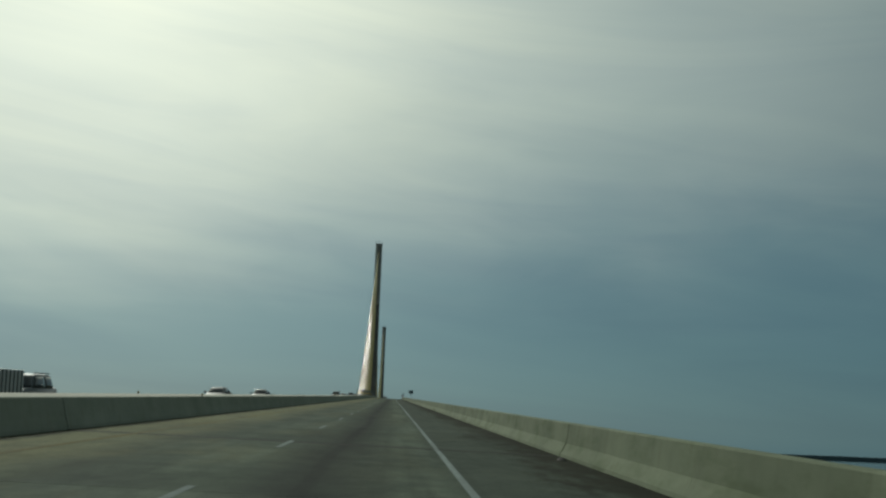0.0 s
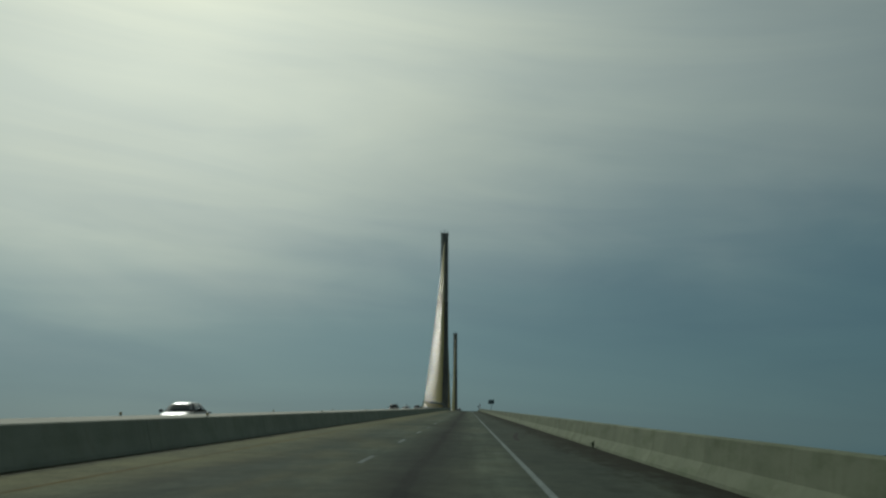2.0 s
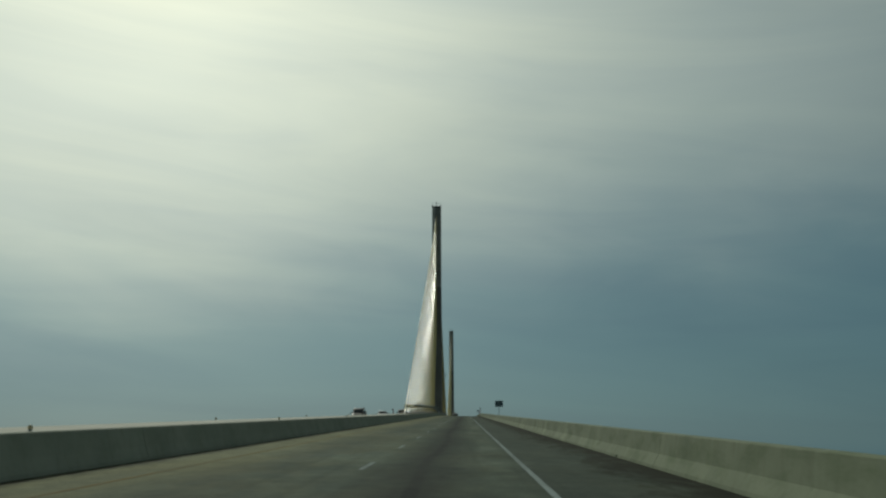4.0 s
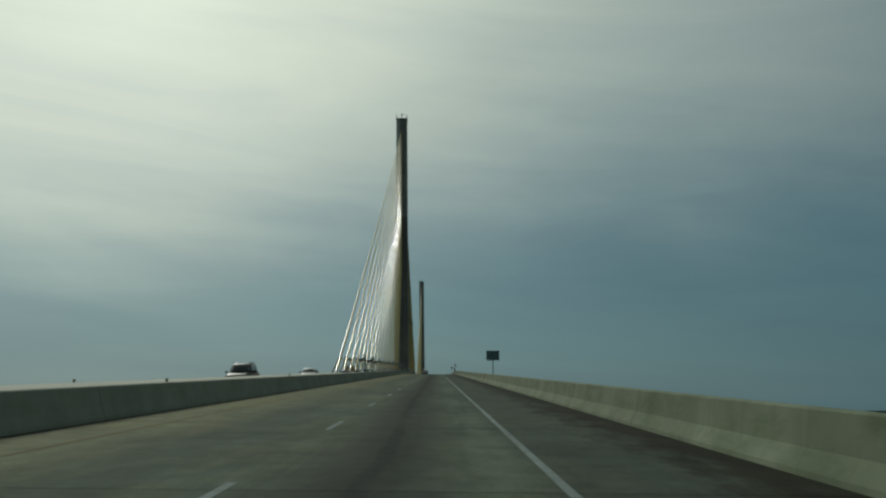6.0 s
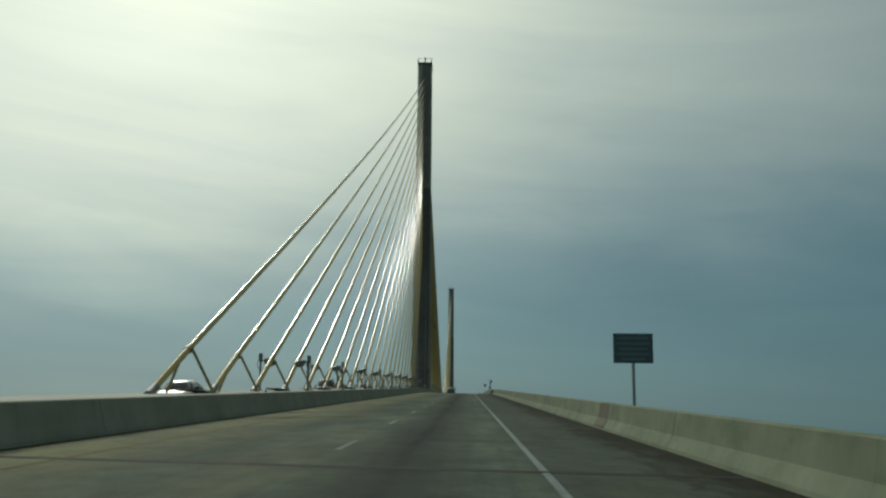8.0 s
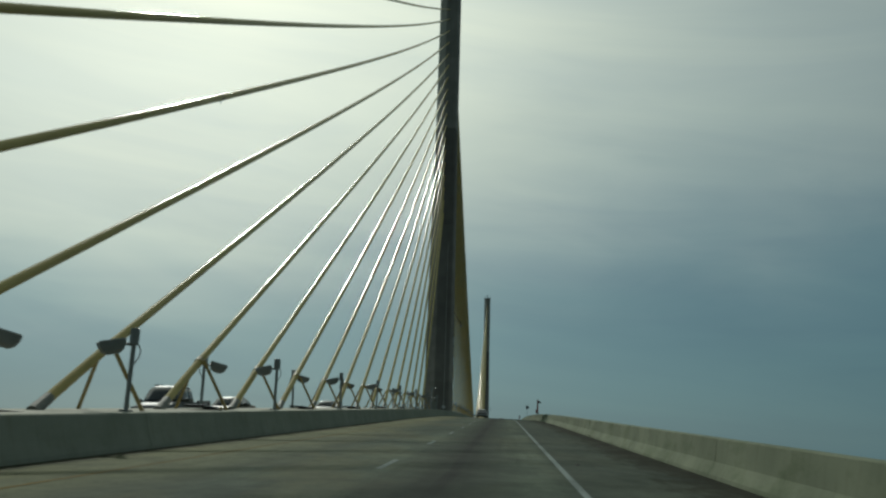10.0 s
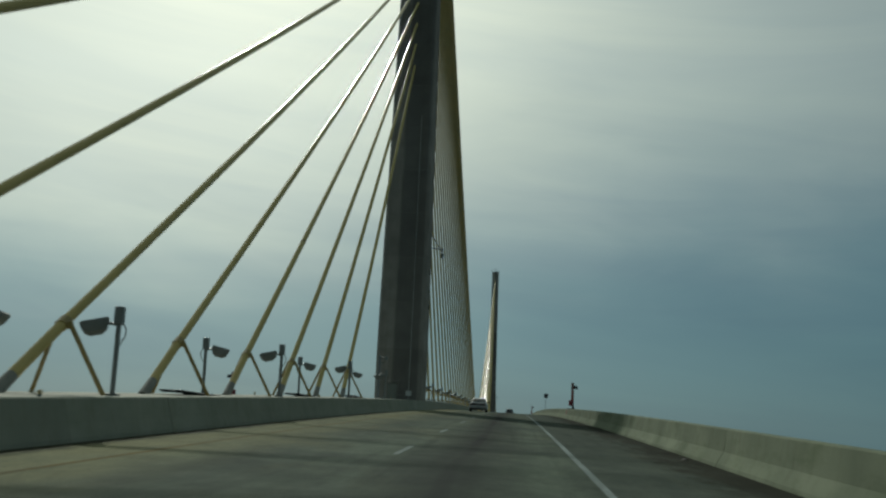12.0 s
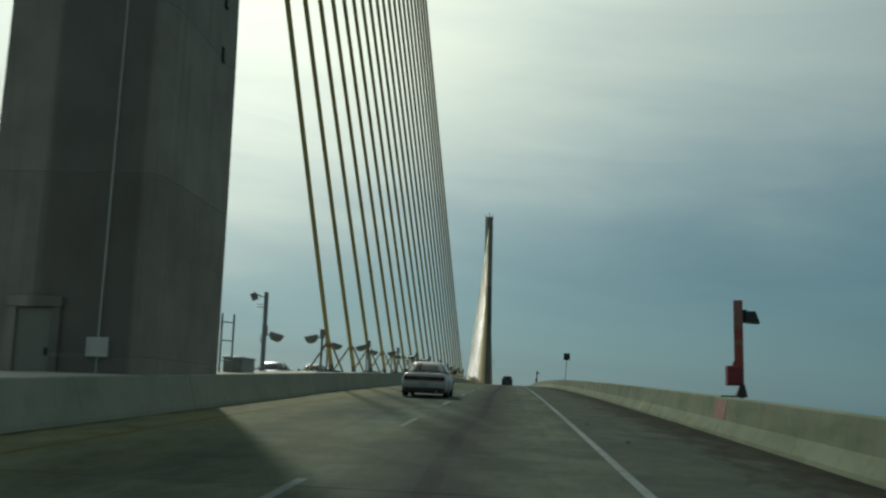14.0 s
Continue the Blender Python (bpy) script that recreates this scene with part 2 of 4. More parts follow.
    col = k.mix(1.0, col, k.ramp(mottle, ((0.30, (0.74, 0.75, 0.78)), (0.5, (0.99, 1.0, 1.0)), (0.70, (1.20, 1.20, 1.16)))), "MULTIPLY")
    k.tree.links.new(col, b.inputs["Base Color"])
    k.tree.links.new(k.math("MULTIPLY_ADD", blot, 0.15, 0.84, True), b.inputs["Roughness"])
    relief(k, b, k.math("ADD", grain, k.math("MULTIPLY", runs, 0.8)), 0.4, 0.006)
    return m


def worn_paint(name, colour, worn=0.5, under=(0.17, 0.165, 0.14)):
    m, k, b, place = material(name, 0.9)
    b.inputs["Specular IOR Level"].default_value = 0.02
    chips = k.noise(place, 5.0, 6.0, 0.7)
    long = k.noise(stretched(k, place, 1.5, 0.12, 1.0), 1.0, 4.0, 0.6)
    gone = k.ramp(k.math("ADD", k.math("MULTIPLY", chips, 0.5), k.math("MULTIPLY", long, 0.5)), ((0.40, 0.0), (0.62, 1.0)))
    k.tree.links.new(k.mix(k.math("MULTIPLY", gone, worn), colour, under), b.inputs["Base Color"])
    relief(k, b, chips, 0.2, 0.004)
    return m


def sea_surface():
    m, k, b, place = material("grey_sea", 0.16)
    swell = k.noise(stretched(k, place, 0.05, 0.02, 1.0), 1.0, 5.0, 0.6)
    chop = k.noise(stretched(k, place, 0.5, 0.3, 1.0), 1.0, 5.0, 0.65)
    k.tree.links.new(k.ramp(swell, ((0.3, (0.012, 0.03, 0.038)), (0.7, (0.022, 0.045, 0.052)))), b.inputs["Base Color"])
    relief(k, b, k.math("ADD", swell, k.math("MULTIPLY", chop, 0.4)), 0.7, 1.2)
    return m


def clear_glass(name, colour):
    m, k, b, place = material(name, 0.06)
    smear = k.noise(place, 3.0, 3.0)
    k.tree.links.new(k.ramp(smear, ((0.3, tuple(c * 0.8 for c in colour)), (0.7, colour))), b.inputs["Base Color"])
    b.inputs["Specular IOR Level"].default_value = 0.6
    return m


M_ROAD = road_surface()
M_BARRIER = concrete("pale_barrier_concrete", (0.212, 0.238, 0.163), (0.143, 0.166, 0.113), 0.4, dirt=(0.11, 0.115, 0.075), moss=0.55, tone=0.09)
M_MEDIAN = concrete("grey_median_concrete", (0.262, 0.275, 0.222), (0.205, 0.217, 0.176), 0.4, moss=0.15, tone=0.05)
M_CAP = concrete("pale_cap_concrete", (0.44, 0.43, 0.365), (0.34, 0.335, 0.285), 0.3)
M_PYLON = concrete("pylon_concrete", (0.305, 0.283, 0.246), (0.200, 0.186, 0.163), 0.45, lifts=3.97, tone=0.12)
# upper lifts: a paler finish, with the sun's glare put into the colour too
M_PYLON_TOP = concrete("glare_paled_pylon_concrete", (0.54, 0.52, 0.45), (0.40, 0.385, 0.33), 0.4, lifts=3.97, tone=0.08)
M_DECK = concrete("girder_concrete", (0.36, 0.35, 0.31), (0.29, 0.28, 0.25), 0.4)
M_JOINT = plain("joint_rubber_and_steel", (0.03, 0.03, 0.027), 0.9, gloss=0.05)
M_WHITE = worn_paint("worn_white_road_paint", (0.225, 0.262, 0.250), 0.85, (0.105, 0.12, 0.11))
M_YELLOW = worn_paint("worn_yellow_road_paint", (0.145, 0.106, 0.030), 0.98, (0.11, 0.10, 0.062))
M_SEA = sea_surface()
# the trees' colour is lightened to carry the haze of the distance
M_SHORE = plain("hazed_wooded_shore", (0.055, 0.085, 0.095), 0.9, 0.0, 0.3, 0.01, 0)


def cable_paint():
    """Smooth weathered yellow paint: dull in the body, with a tight glint of the sun."""
    m, k, b, place = material("yellow_cable_paint", 0.19)
    soil = k.noise(place, 0.8, 4.0)
    grain = k.noise(place, 14.0, 3.0)
    k.tree.links.new(k.ramp(k.math("ADD", k.math("MULTIPLY", soil, 0.7), k.math("MULTIPLY", grain, 0.3)), ((0.3, (0.40, 0.32, 0.13)), (0.7, (0.50, 0.40, 0.165)))), b.inputs["Base Color"])
    b.inputs["Specular IOR Level"].default_value = 0.026
    b.inputs["Specular Tint"].default_value = (1.0, 0.84, 0.58, 1)
    return m


M_CABLE = cable_paint()
M_COLLAR = plain("dull_yellow_steel", (0.27, 0.20, 0.06), 0.5, 0.0, 0.25, 3.0)
M_SOCKET = plain("stained_grey_steel", (0.17, 0.168, 0.14), 0.6, 0.1, 0.3, 5.0)
M_GALV = plain("galvanised_steel", (0.30, 0.31, 0.31), 0.45, 0.7, 0.2, 4.0)
M_GREY = plain("grey_lamp_enamel", (0.15, 0.165, 0.16), 0.5, 0.0, 0.2, 4.0)
M_POLE = plain("weathered_zinc_pole", (0.17, 0.185, 0.19), 0.5, 0.35, 0.2, 4.0)
M_DARK = plain("dark_steel", (0.035, 0.037, 0.036), 0.55, 0.2, 0.3, 3.0)
M_LENS = clear_glass("lamp_lens", (0.32, 0.33, 0.32))
M_DOOR = plain("grey_door_enamel", (0.175, 0.182, 0.150), 0.5, 0.0, 0.1, 2.0)
M_BOXGREY = plain("pale_grey_box", (0.42, 0.43, 0.40), 0.5, 0.0, 0.12, 3.0)
M_SIGN = plain("green_sign_sheet", (0.068, 0.108, 0.122), 0.5, 0.0, 0.15, 2.0, 0)
M_SIGNBAR = plain("pale_sign_film", (0.14, 0.19, 0.19), 0.5, 0.0, 0.1, 4.0, 0)
M_RED = plain("faded_red_paint", (0.21, 0.022, 0.026), 0.5, 0.0, 0.25, 5.0)
M_ORANGE = plain("faded_orange_red_film", (0.30, 0.062, 0.040), 0.5, 0.0, 0.25, 5.0)
M_PINK = plain("chalky_pink_film", (0.27, 0.13, 0.105), 0.6, 0.0, 0.15, 5.0)
M_STAIN = plain("red_stain_on_concrete", (0.20, 0.095, 0.068), 0.85, 0.0, 0.35, 3.0)
M_AMBER = plain("amber_reflector", (0.34, 0.27, 0.12), 0.35, 0.0, 0.2, 9.0, 0)
M_PAINT_WHITE = plain("white_car_paint", (0.33, 0.33, 0.32), 0.42, 0.0, 0.04, 1.0, 0, 0.12, 0.35)
M_PAINT_SILVER = plain("silver_car_paint", (0.12, 0.13, 0.135), 0.5, 0.0, 0.05, 1.0, 0, 0.0, 0.12)
M_PAINT_DARK = plain("dark_car_paint", (0.03, 0.033, 0.037), 0.3, 0.2, 0.1, 1.0, 0, 0.25)
M_PAINT_TAN = plain("tan_car_paint", (0.085, 0.080, 0.066), 0.5, 0.0, 0.05, 1.0, 0, 0.0, 0.1)
M_GLASS = clear_glass("tinted_car_glass", (0.012, 0.016, 0.016))
M_TAIL = plain("dark_red_lamp_lens", (0.032, 0.012, 0.013), 0.22, 0.0, 0.2, 3.0, 0)
M_HEAD = clear_glass("headlamp_lens", (0.20, 0.21, 0.21))
M_RUBBER = plain("tyre_rubber", (0.022, 0.022, 0.022), 0.85, 0.0, 0.2, 8.0)
M_RIM = plain("alloy_rim", (0.32, 0.33, 0.33), 0.35, 0.8, 0.1, 8.0, 0)
M_TRIM = plain("black_bumper_plastic", (0.03, 0.03, 0.03), 0.6, 0.0, 0.2, 6.0)
M_PLATE = plain("pale_plate", (0.22, 0.26, 0.28), 0.5, 0.0, 0.1, 9.0, 0)
M_REPAIR = concrete("repair_mortar", (0.135, 0.135, 0.088), (0.10, 0.10, 0.066), 0.3)
M_WEED = plain("dusty_weed_leaf", (0.055, 0.085, 0.035), 0.7, 0.0, 0.3, 9.0, 0)
M_DEBRIS = plain("dark_road_debris", (0.04, 0.036, 0.03), 0.9, 0.0, 0.4, 9.0)


# ---- building helpers ----
def link_mesh(name, bm, mat, parent=None, label="", smooth=False):
    me = bpy.data.meshes.new(name)
    if smooth:
        for f in bm.faces:
            f.smooth = True
    bm.to_mesh(me)
    bm.free()
    me.materials.append(mat)
    ob = new(name, me)
    if parent:
        ob.parent = parent
    if label:
        tagged(ob, label)
    return ob


def part(name, bm, mat, parent, label="", smooth=False):
    return link_mesh(name, bm, mat, parent, label, smooth)


def base(name, m=None):
    ob = new(name)
    ob.empty_display_size = 0.2
    if m is not None:
        ob.matrix_world = m
    return ob


def add_box(bm, x0, x1, y0, y1, z0, z1, edge=0.0, turn=None):
    m = Matrix.Translation(((x0 + x1) / 2, (y0 + y1) / 2, (z0 + z1) / 2)) @ Matrix.Diagonal((x1 - x0, y1 - y0, z1 - z0, 1))
    if turn is not None:
        m = turn @ m
    made = bmesh.ops.create_cube(bm, size=1, matrix=m)
    if edge:
        edges = {e for v in made["verts"] for e in v.link_edges}
        bmesh.ops.bevel(bm, geom=list(edges), offset=edge, segments=2, affect="EDGES", profile=0.6)
    return bm


def box(x0, x1, y0, y1, z0, z1, edge=0.0, turn=None):
    return add_box(bmesh.new(), x0, x1, y0, y1, z0, z1, edge, turn)


def add_rod(bm, a, b, r0, r1=None, sides=10):
    """A capped tube from a to b."""
    a, b = Vector(a), Vector(b)
    r1 = r0 if r1 is None else r1
    m = Matrix.Translation((a + b) / 2) @ (b - a).to_track_quat("Z", "Y").to_matrix().to_4x4()
    bmesh.ops.create_cone(bm, cap_ends=True, segments=sides, radius1=r0, radius2=r1, depth=(b - a).length, matrix=m)
    return bm


def rod(a, b, r0, r1=None, sides=10):
    return add_rod(bmesh.new(), a, b, r0, r1, sides)


def add_prism(bm, outline, a, b):
    """An outline of (x, z) drawn at station a and at b; each is a function (x, z) -> point."""
    one = [bm.verts.new(a(x, z)) for x, z in outline]
    two = [bm.verts.new(b(x, z)) for x, z in outline]
    n = len(outline)
    for i in range(n):
        bm.faces.new((one[i], one[(i + 1) % n], two[(i + 1) % n], two[i]))
    bm.faces.new(one[::-1])
    bm.faces.new(two)
    bmesh.ops.recalc_face_normals(bm, faces=bm.faces)
    return bm


def loft(rings, close=True):
    """A skin over rings of equally many points."""
    bm = bmesh.new()
    vs = [[bm.verts.new(p) for p in ring] for ring in rings]
    n = len(rings[0])
    for a, b in zip(vs, vs[1:]):
        for i in range(n):
            bm.faces.new((a[i], a[(i + 1) % n], b[(i + 1) % n], b[i]))
    if close:
        bm.faces.new(vs[0][::-1])
        bm.faces.new(vs[-1])
    bmesh.ops.recalc_face_normals(bm, faces=bm.faces)
    return bm


# ---- sea and far shore ----
bm = bmesh.new()
R = 4950
ring = [bm.verts.new((R * math.cos(a * math.pi / 24), R * math.sin(a * math.pi / 24), SEA)) for a in range(48)]
bm.faces.new(ring)
tagged(link_mesh("water", bm, M_SEA), "grey-blue open bay water with small waves", "sea", kind="structure")


def far_shore():
    rings = []
    for i in range(150):
        a = radians(-75 + i * 1.2)
        d = 4650 + 120 * noise.noise((i * 0.05, 3.1, 0))
        top = 23 + 3.5 * noise.noise((i * 0.31, 0.7, 0)) + 2.5 * noise.noise((i * 1.3, 5.2, 0))
        c, s = math.cos(a), math.sin(a)
        rings.append([(c * d, s * d, SEA - 1), (c * d, s * d, SEA + top), (c * (d + 90), s * (d + 90), SEA + top), (c * (d + 90), s * (d + 90), SEA - 1)])
    tagged(link_mesh("backdrop", loft(rings), M_SHORE), "low wooded shore far across the bay", "shoreline", kind="structure")


far_shore()

# ---- the bridge deck ----
HALF = 14.76 - XC            # from the centre line to the deck's edge


def girder():
    outline = ((-HALF, -0.06), (HALF, -0.06), (HALF, -0.35), (9.5, -0.75), (4.2, -4.2), (-4.2, -4.2), (-9.5, -0.75), (-HALF, -0.35))
    rings = []
    y = Y0
    while y <= Y1 + 0.1:
        rings.append([(XC + x, y, road_z(XC + x, y) + z if z > -0.1 else profile(y) + z) for x, z in outline[:1]] +
                     [(XC, y, road_z(XC, y) - 0.06)] +
                     [(XC + x, y, (road_z(XC + x, y) if z > -0.5 else profile(y)) + z) for x, z in outline[1:]])
        y += 10.0
    ob = link_mesh("deck", loft(rings), M_DECK)
    tagged(ob, "long concrete box girder carrying both roadways", "bridge deck", kind="structure")
    return ob


girder()


def piers():
    y = -540.0
    while y < Y1 - 20:
        if min(abs(y - PYLON_Y), abs(y - PYLON_Y - SPAN)) > 90 and not -60 < y < 425:
            z = profile(y) - 4.25
            ob = link_mesh("pier", box(XC - 3.4, XC + 3.4, y - 1.3, y + 1.3, SEA - 6, z, 0.25), M_DECK)
            tagged(ob, "plain rectangular concrete pier standing in the bay", "bridge pier", "piers under the bridge", "structure")
        y += 73.2
    for py in (PYLON_Y, PYLON_Y + SPAN):
        ob = link_mesh("pier", box(XC - 4.0, XC + 4.0, py - 5.5, py + 5.5, SEA - 6, profile(py) - 4.25, 0.5), M_DECK)
        tagged(ob, "massive concrete pier under a bridge pylon", "bridge pier", "piers under the bridge", "structure")


piers()


def flare(y):
    """How far the median walls swing out round a pylon."""
    far = min(abs(y - PYLON_Y), abs(y - PYLON_Y - SPAN))
    s = max(0.0, min(1.0, (19.0 - far) / 10.0))
    return 0.34 * s * s * (3 - 2 * s)


# ---- median cap between the two inner walls ----
rings = []
y = Y0
while y <= Y1 + 0.1:
    h, z = 1.515 + flare(y), road_z(XC + 1.2, y)
    rings.append([(XC - h, y, z - 0.03), (XC + h, y, z - 0.03), (XC + h, y, z + 0.771), (XC, y, z + 0.791), (XC - h, y, z + 0.771)])
    y += 2.5
tagged(link_mesh("median", loft(rings), M_CAP), "pale concrete median cap between two walls", "median", kind="structure")

# ---- pylons ----
PYLON_H = 74.0
FIRST_LIFT, LIFT = 1.07, 3.97


def section(h):
    """The half width and half depth of a pylon at height h."""
    s = h / PYLON_H
    if s < 0.6:
        u = max(0.0, s - 0.1) / 0.5
        return 2.00 - 0.34 * u, 2.75 - 0.55 * u
    return 1.66 - 0.11 * (s - 0.6) / 0.4, 2.2 - 0.1 * (s - 0.6) / 0.4


def eight(h, z, grow=0.0):
    w, d = section(h)
    w, d = w + grow, d + grow
    cx, cy = 0.29, 0.55
    return [(x, y, z) for x, y in ((-w + cx, -d), (w - cx, -d), (w, -d + cy), (w, d - cy), (w - cx, d), (-w + cx, d), (-w, d - cy), (-w, -d + cy))]


def pylon():
    """A single slender shaft, cast lift by lift."""
    p = base("bridge_pylon")
    marks = [0.0] + [FIRST_LIFT + LIFT * i for i in range(18)] + [PYLON_H]
    for i, (low, high) in enumerate(zip(marks, marks[1:])):
        bm = loft([eight(low, low - (1.0 if i == 0 else 0.0)), eight(high - 0.03, high - 0.03), eight(high - 0.02, high - 0.02, -0.008), eight(high, high, -0.008)])
        part("shaft_lift", bm, M_PYLON if low < 44.0 else M_PYLON_TOP, p, "" if low < 44.0 else "paler concrete with sun glare put into its colour")
    w, d = section(1.0)
    # door with a dark hood on the face that looks down the approach
    part("door_portal", add_box(add_box(box(-1.04, -0.85, -d - 0.10, -d + 0.3, 0, 2.22, 0.02), -0.06, 0.12, -d - 0.10, -d + 0.3, 0, 2.22, 0.02), -1.08, 0.16, -d - 0.13, -d + 0.3, 2.06, 2.30, 0.03), M_PYLON, p, "concrete hood round the door")
    door = part("door", box(-0.845, -0.065, -d - 0.03, -d + 0.2, 0.0, 2.05, 0.015), M_DOOR, p, "pale grey steel access door")
    part("handle", box(-0.17, -0.12, -d - 0.09, -d - 0.02, 1.05, 1.20, 0.01), M_DARK, door)
    part("junction_box", box(0.73, 1.21, -d - 0.08, -d + 0.26, 1.03, 1.45, 0.03), M_BOXGREY, p, "pale grey electrical box")
    part("conduit", add_rod(rod((0.97, -d - 0.02, 1.4), (0.99, -d - 0.02, 7.5), 0.022, sides=8), (0.99, -d - 0.02, 7.5), (0.90, -section(26.0)[1] - 0.02, 26.0), 0.02, sides=8), M_BOXGREY, p, "thin pale conduit running up the shaft")
    part("conduit", rod((0.97, -d + 0.02, 0.1), (0.97, -d - 0.0, 1.1), 0.03, sides=8), M_GALV, p)
    # bracket lamp on the side over the road
    w2 = section(15.0)[0]
    arm = part("lamp_bracket", add_rod(add_rod(add_rod(bmesh.new(), (w2 - 0.1, 0.8, 16.0), (w2 + 1.15, 0.5, 14.05), 0.04), (w2 - 0.1, 0.8, 14.55), (w2 + 1.15, 0.5, 14.37), 0.04), (w2 + 1.15, 0.5, 14.45), (w2 + 1.15, 0.5, 13.95), 0.05), M_DARK, p, "dark steel lamp bracket")
    part("lamp_head", rod((w2 + 1.15, 0.5, 14.05), (w2 + 1.15, 0.5, 13.75), 0.10, 0.16), M_GREY, arm)
    part("lamp_bowl", rod((w2 + 1.15, 0.5, 13.75), (w2 + 1.15, 0.5, 13.5), 0.15, 0.06), M_LENS, arm)
    for z, y in ((12.0, 0.9), (8.9, 1.0), (10.4, 1.0)):
        part("cable_clip", box(w2 - 0.04, w2 + 0.12, y - 0.1, y + 0.1, z, z + 0.4, 0.02), M_DARK, p)
    part("marker_lamp", rod((0.95, -section(15)[1] - 0.08, 14.95), (0.95, -section(15)[1] + 0.2, 14.95), 0.10), M_LENS, p, "small pale marker lamp")
    # rail, mast and beacons on the top
    w, d = section(PYLON_H)
    top = PYLON_H
    part("parapet", loft([eight(top, top - 0.4, 0.06), eight(top, top + 0.12, 0.06)]), M_PYLON, p)
    rail = part("top_rail", add_rod(add_rod(add_rod(rod((-w, -d, top + 1.05), (w, -d, top + 1.05), 0.035), (-w, d, top + 1.05), (w, d, top + 1.05), 0.035), (-w, -d, top + 1.05), (-w, d, top + 1.05), 0.035), (w, -d, top + 1.05), (w, d, top + 1.05), 0.035), M_GALV, p, "pale steel railing")
    for x in (-w, 0, w):
        for y in (-d, 0, d):
            if x or y:
                part("rail_post", rod((x, y, top), (x, y, top + 1.05), 0.04), M_GALV, rail)
    mast = part("mast", rod((0, 0, top), (0, 0, top + 2.2), 0.10, 0.06), M_DARK, p, "dark mast with a beacon")
    part("beacon", rod((0, 0, top + 1.5), (0, 0, top + 2.1), 0.18, 0.14), M_DARK, mast)
    for x in (-w, w):
        part("beacon", rod((x * 0.95, -d * 0.8, top + 0.1), (x * 0.95, -d * 0.8, top + 0.8), 0.10), M_DARK, mast)
    return tagged(p, "tall slender grey concrete pylon in the median", "bridge pylon", "pylons of the bridge")


def seat(py):
    return road_z(XC + 1.2, py)


first = pylon()
first.matrix_world = pose(XC, PYLON_Y, seat(PYLON_Y))
copy_thing(first, pose(XC, PYLON_Y + SPAN, seat(PYLON_Y + SPAN)))

# ---- stay cables, one plane along the median ----
TOP_STEP, TOP_LOW = 2.0195, 31.16


def stay_cable(py, side, i):
    ay = py + side * (26.946 + 7.18 * i + 0.07 * max(0, 6 - i))
    az = road_z(XC + 1.2, ay) + 2.40
    hz = seat(py) + TOP_LOW + TOP_STEP * i - 0.3 * max(0, i - 16)
    depth = section(TOP_LOW + TOP_STEP * i)[1]
    hy = py + side * (depth - 0.4)
    apex, head = Vector((XC, ay, az)), Vector((XC, hy, hz))
    way = (apex - head).normalized()
    grip = apex + way * 0.22          # the clamp sits a little below the cable's last straight
    ground = lambda y: road_z(XC + 1.2, y) + 0.781
    t = 0.0
    p = Vector(apex)
    while p.z > ground(p.y) + 0.02 and t < 12:
        t += 0.02
        p = apex + way * t
    foot = p
    c = base("stay_cable", Matrix.Translation(foot))
    inv = lambda q: q - foot
    sag = 0.0062 * (apex - head).length
    n = 20
    pts = []
    for j in range(n + 1):
        u = j / n
        q = head.lerp(apex, u) - Vector((0, 0, 4 * sag * u * (1 - u)))
        pts.append(inv(q))
    pts[-1] = inv(grip)
    across, up = Vector((1, 0, 0)), Vector((1, 0, 0)).cross(way)
    turns = [k * math.pi / 8 for k in range(16)]
    part("pipe", loft([[q + across * 0.115 * math.cos(a) + up * 0.115 * math.sin(a) for a in turns] for q in pts], False), M_CABLE, c, smooth=True)
    pipe = [inv(grip - way * 0.25), inv(foot - way * 0.2)]
    part("sleeve", loft([[q + across * r * math.cos(a) + up * r * math.sin(a) for a in turns] for q, r in zip(pipe, (0.119, 0.123))], False), M_CABLE, c, "thicker yellow guide pipe", True)
    part("anchor_socket", rod(inv(foot - way * 0.62), inv(foot + way * 0.12), 0.128, 0.146, 14), M_SOCKET, c, "grey stained anchor socket")
    part("collar", add_box(rod(inv(grip - way * 0.13), inv(grip + way * 0.13), 0.142, sides=12), -0.17, 0.21, grip.y - foot.y - 0.06, grip.y - foot.y + 0.06, grip.z - foot.z - 0.12, grip.z - foot.z + 0.04, 0.02), M_COLLAR, c, "clamp that holds the braces")
    for x in (-0.92, 0.92):
        by = grip.y - side * (0.35 if x > 0 else 0.75)
        part("brace", rod(inv(grip + Vector((0.19 if x > 0 else -0.14, 0, -0.05))), inv(Vector((XC + x, by, ground(by) - 0.02))), 0.052, sides=8), M_COLLAR, c, "slanting damper brace")
    if i in (3, 9, 15, 17):
        q = inv(head.lerp(apex, 0.84) - Vector((0, 0, 4 * sag * 0.84 * 0.16)))
        part("drip_ring", add_rod(rod(q, q + way * 0.06, 0.128, sides=10), q, q - Vector((0, 0, 0.2)), 0.02), M_DARK, c)
    tagged(c, "yellow painted steel stay cable with a braced foot", "stay cable", "stay cables of the bridge")
    return c


for py in (PYLON_Y, PYLON_Y + SPAN):
    for side in (-1, 1):
        for i in range(21):
            stay_cable(py, side, i)


# ---- median equipment ----
def cap_z(y):
    return road_z(XC + 1.2, y) + 0.784


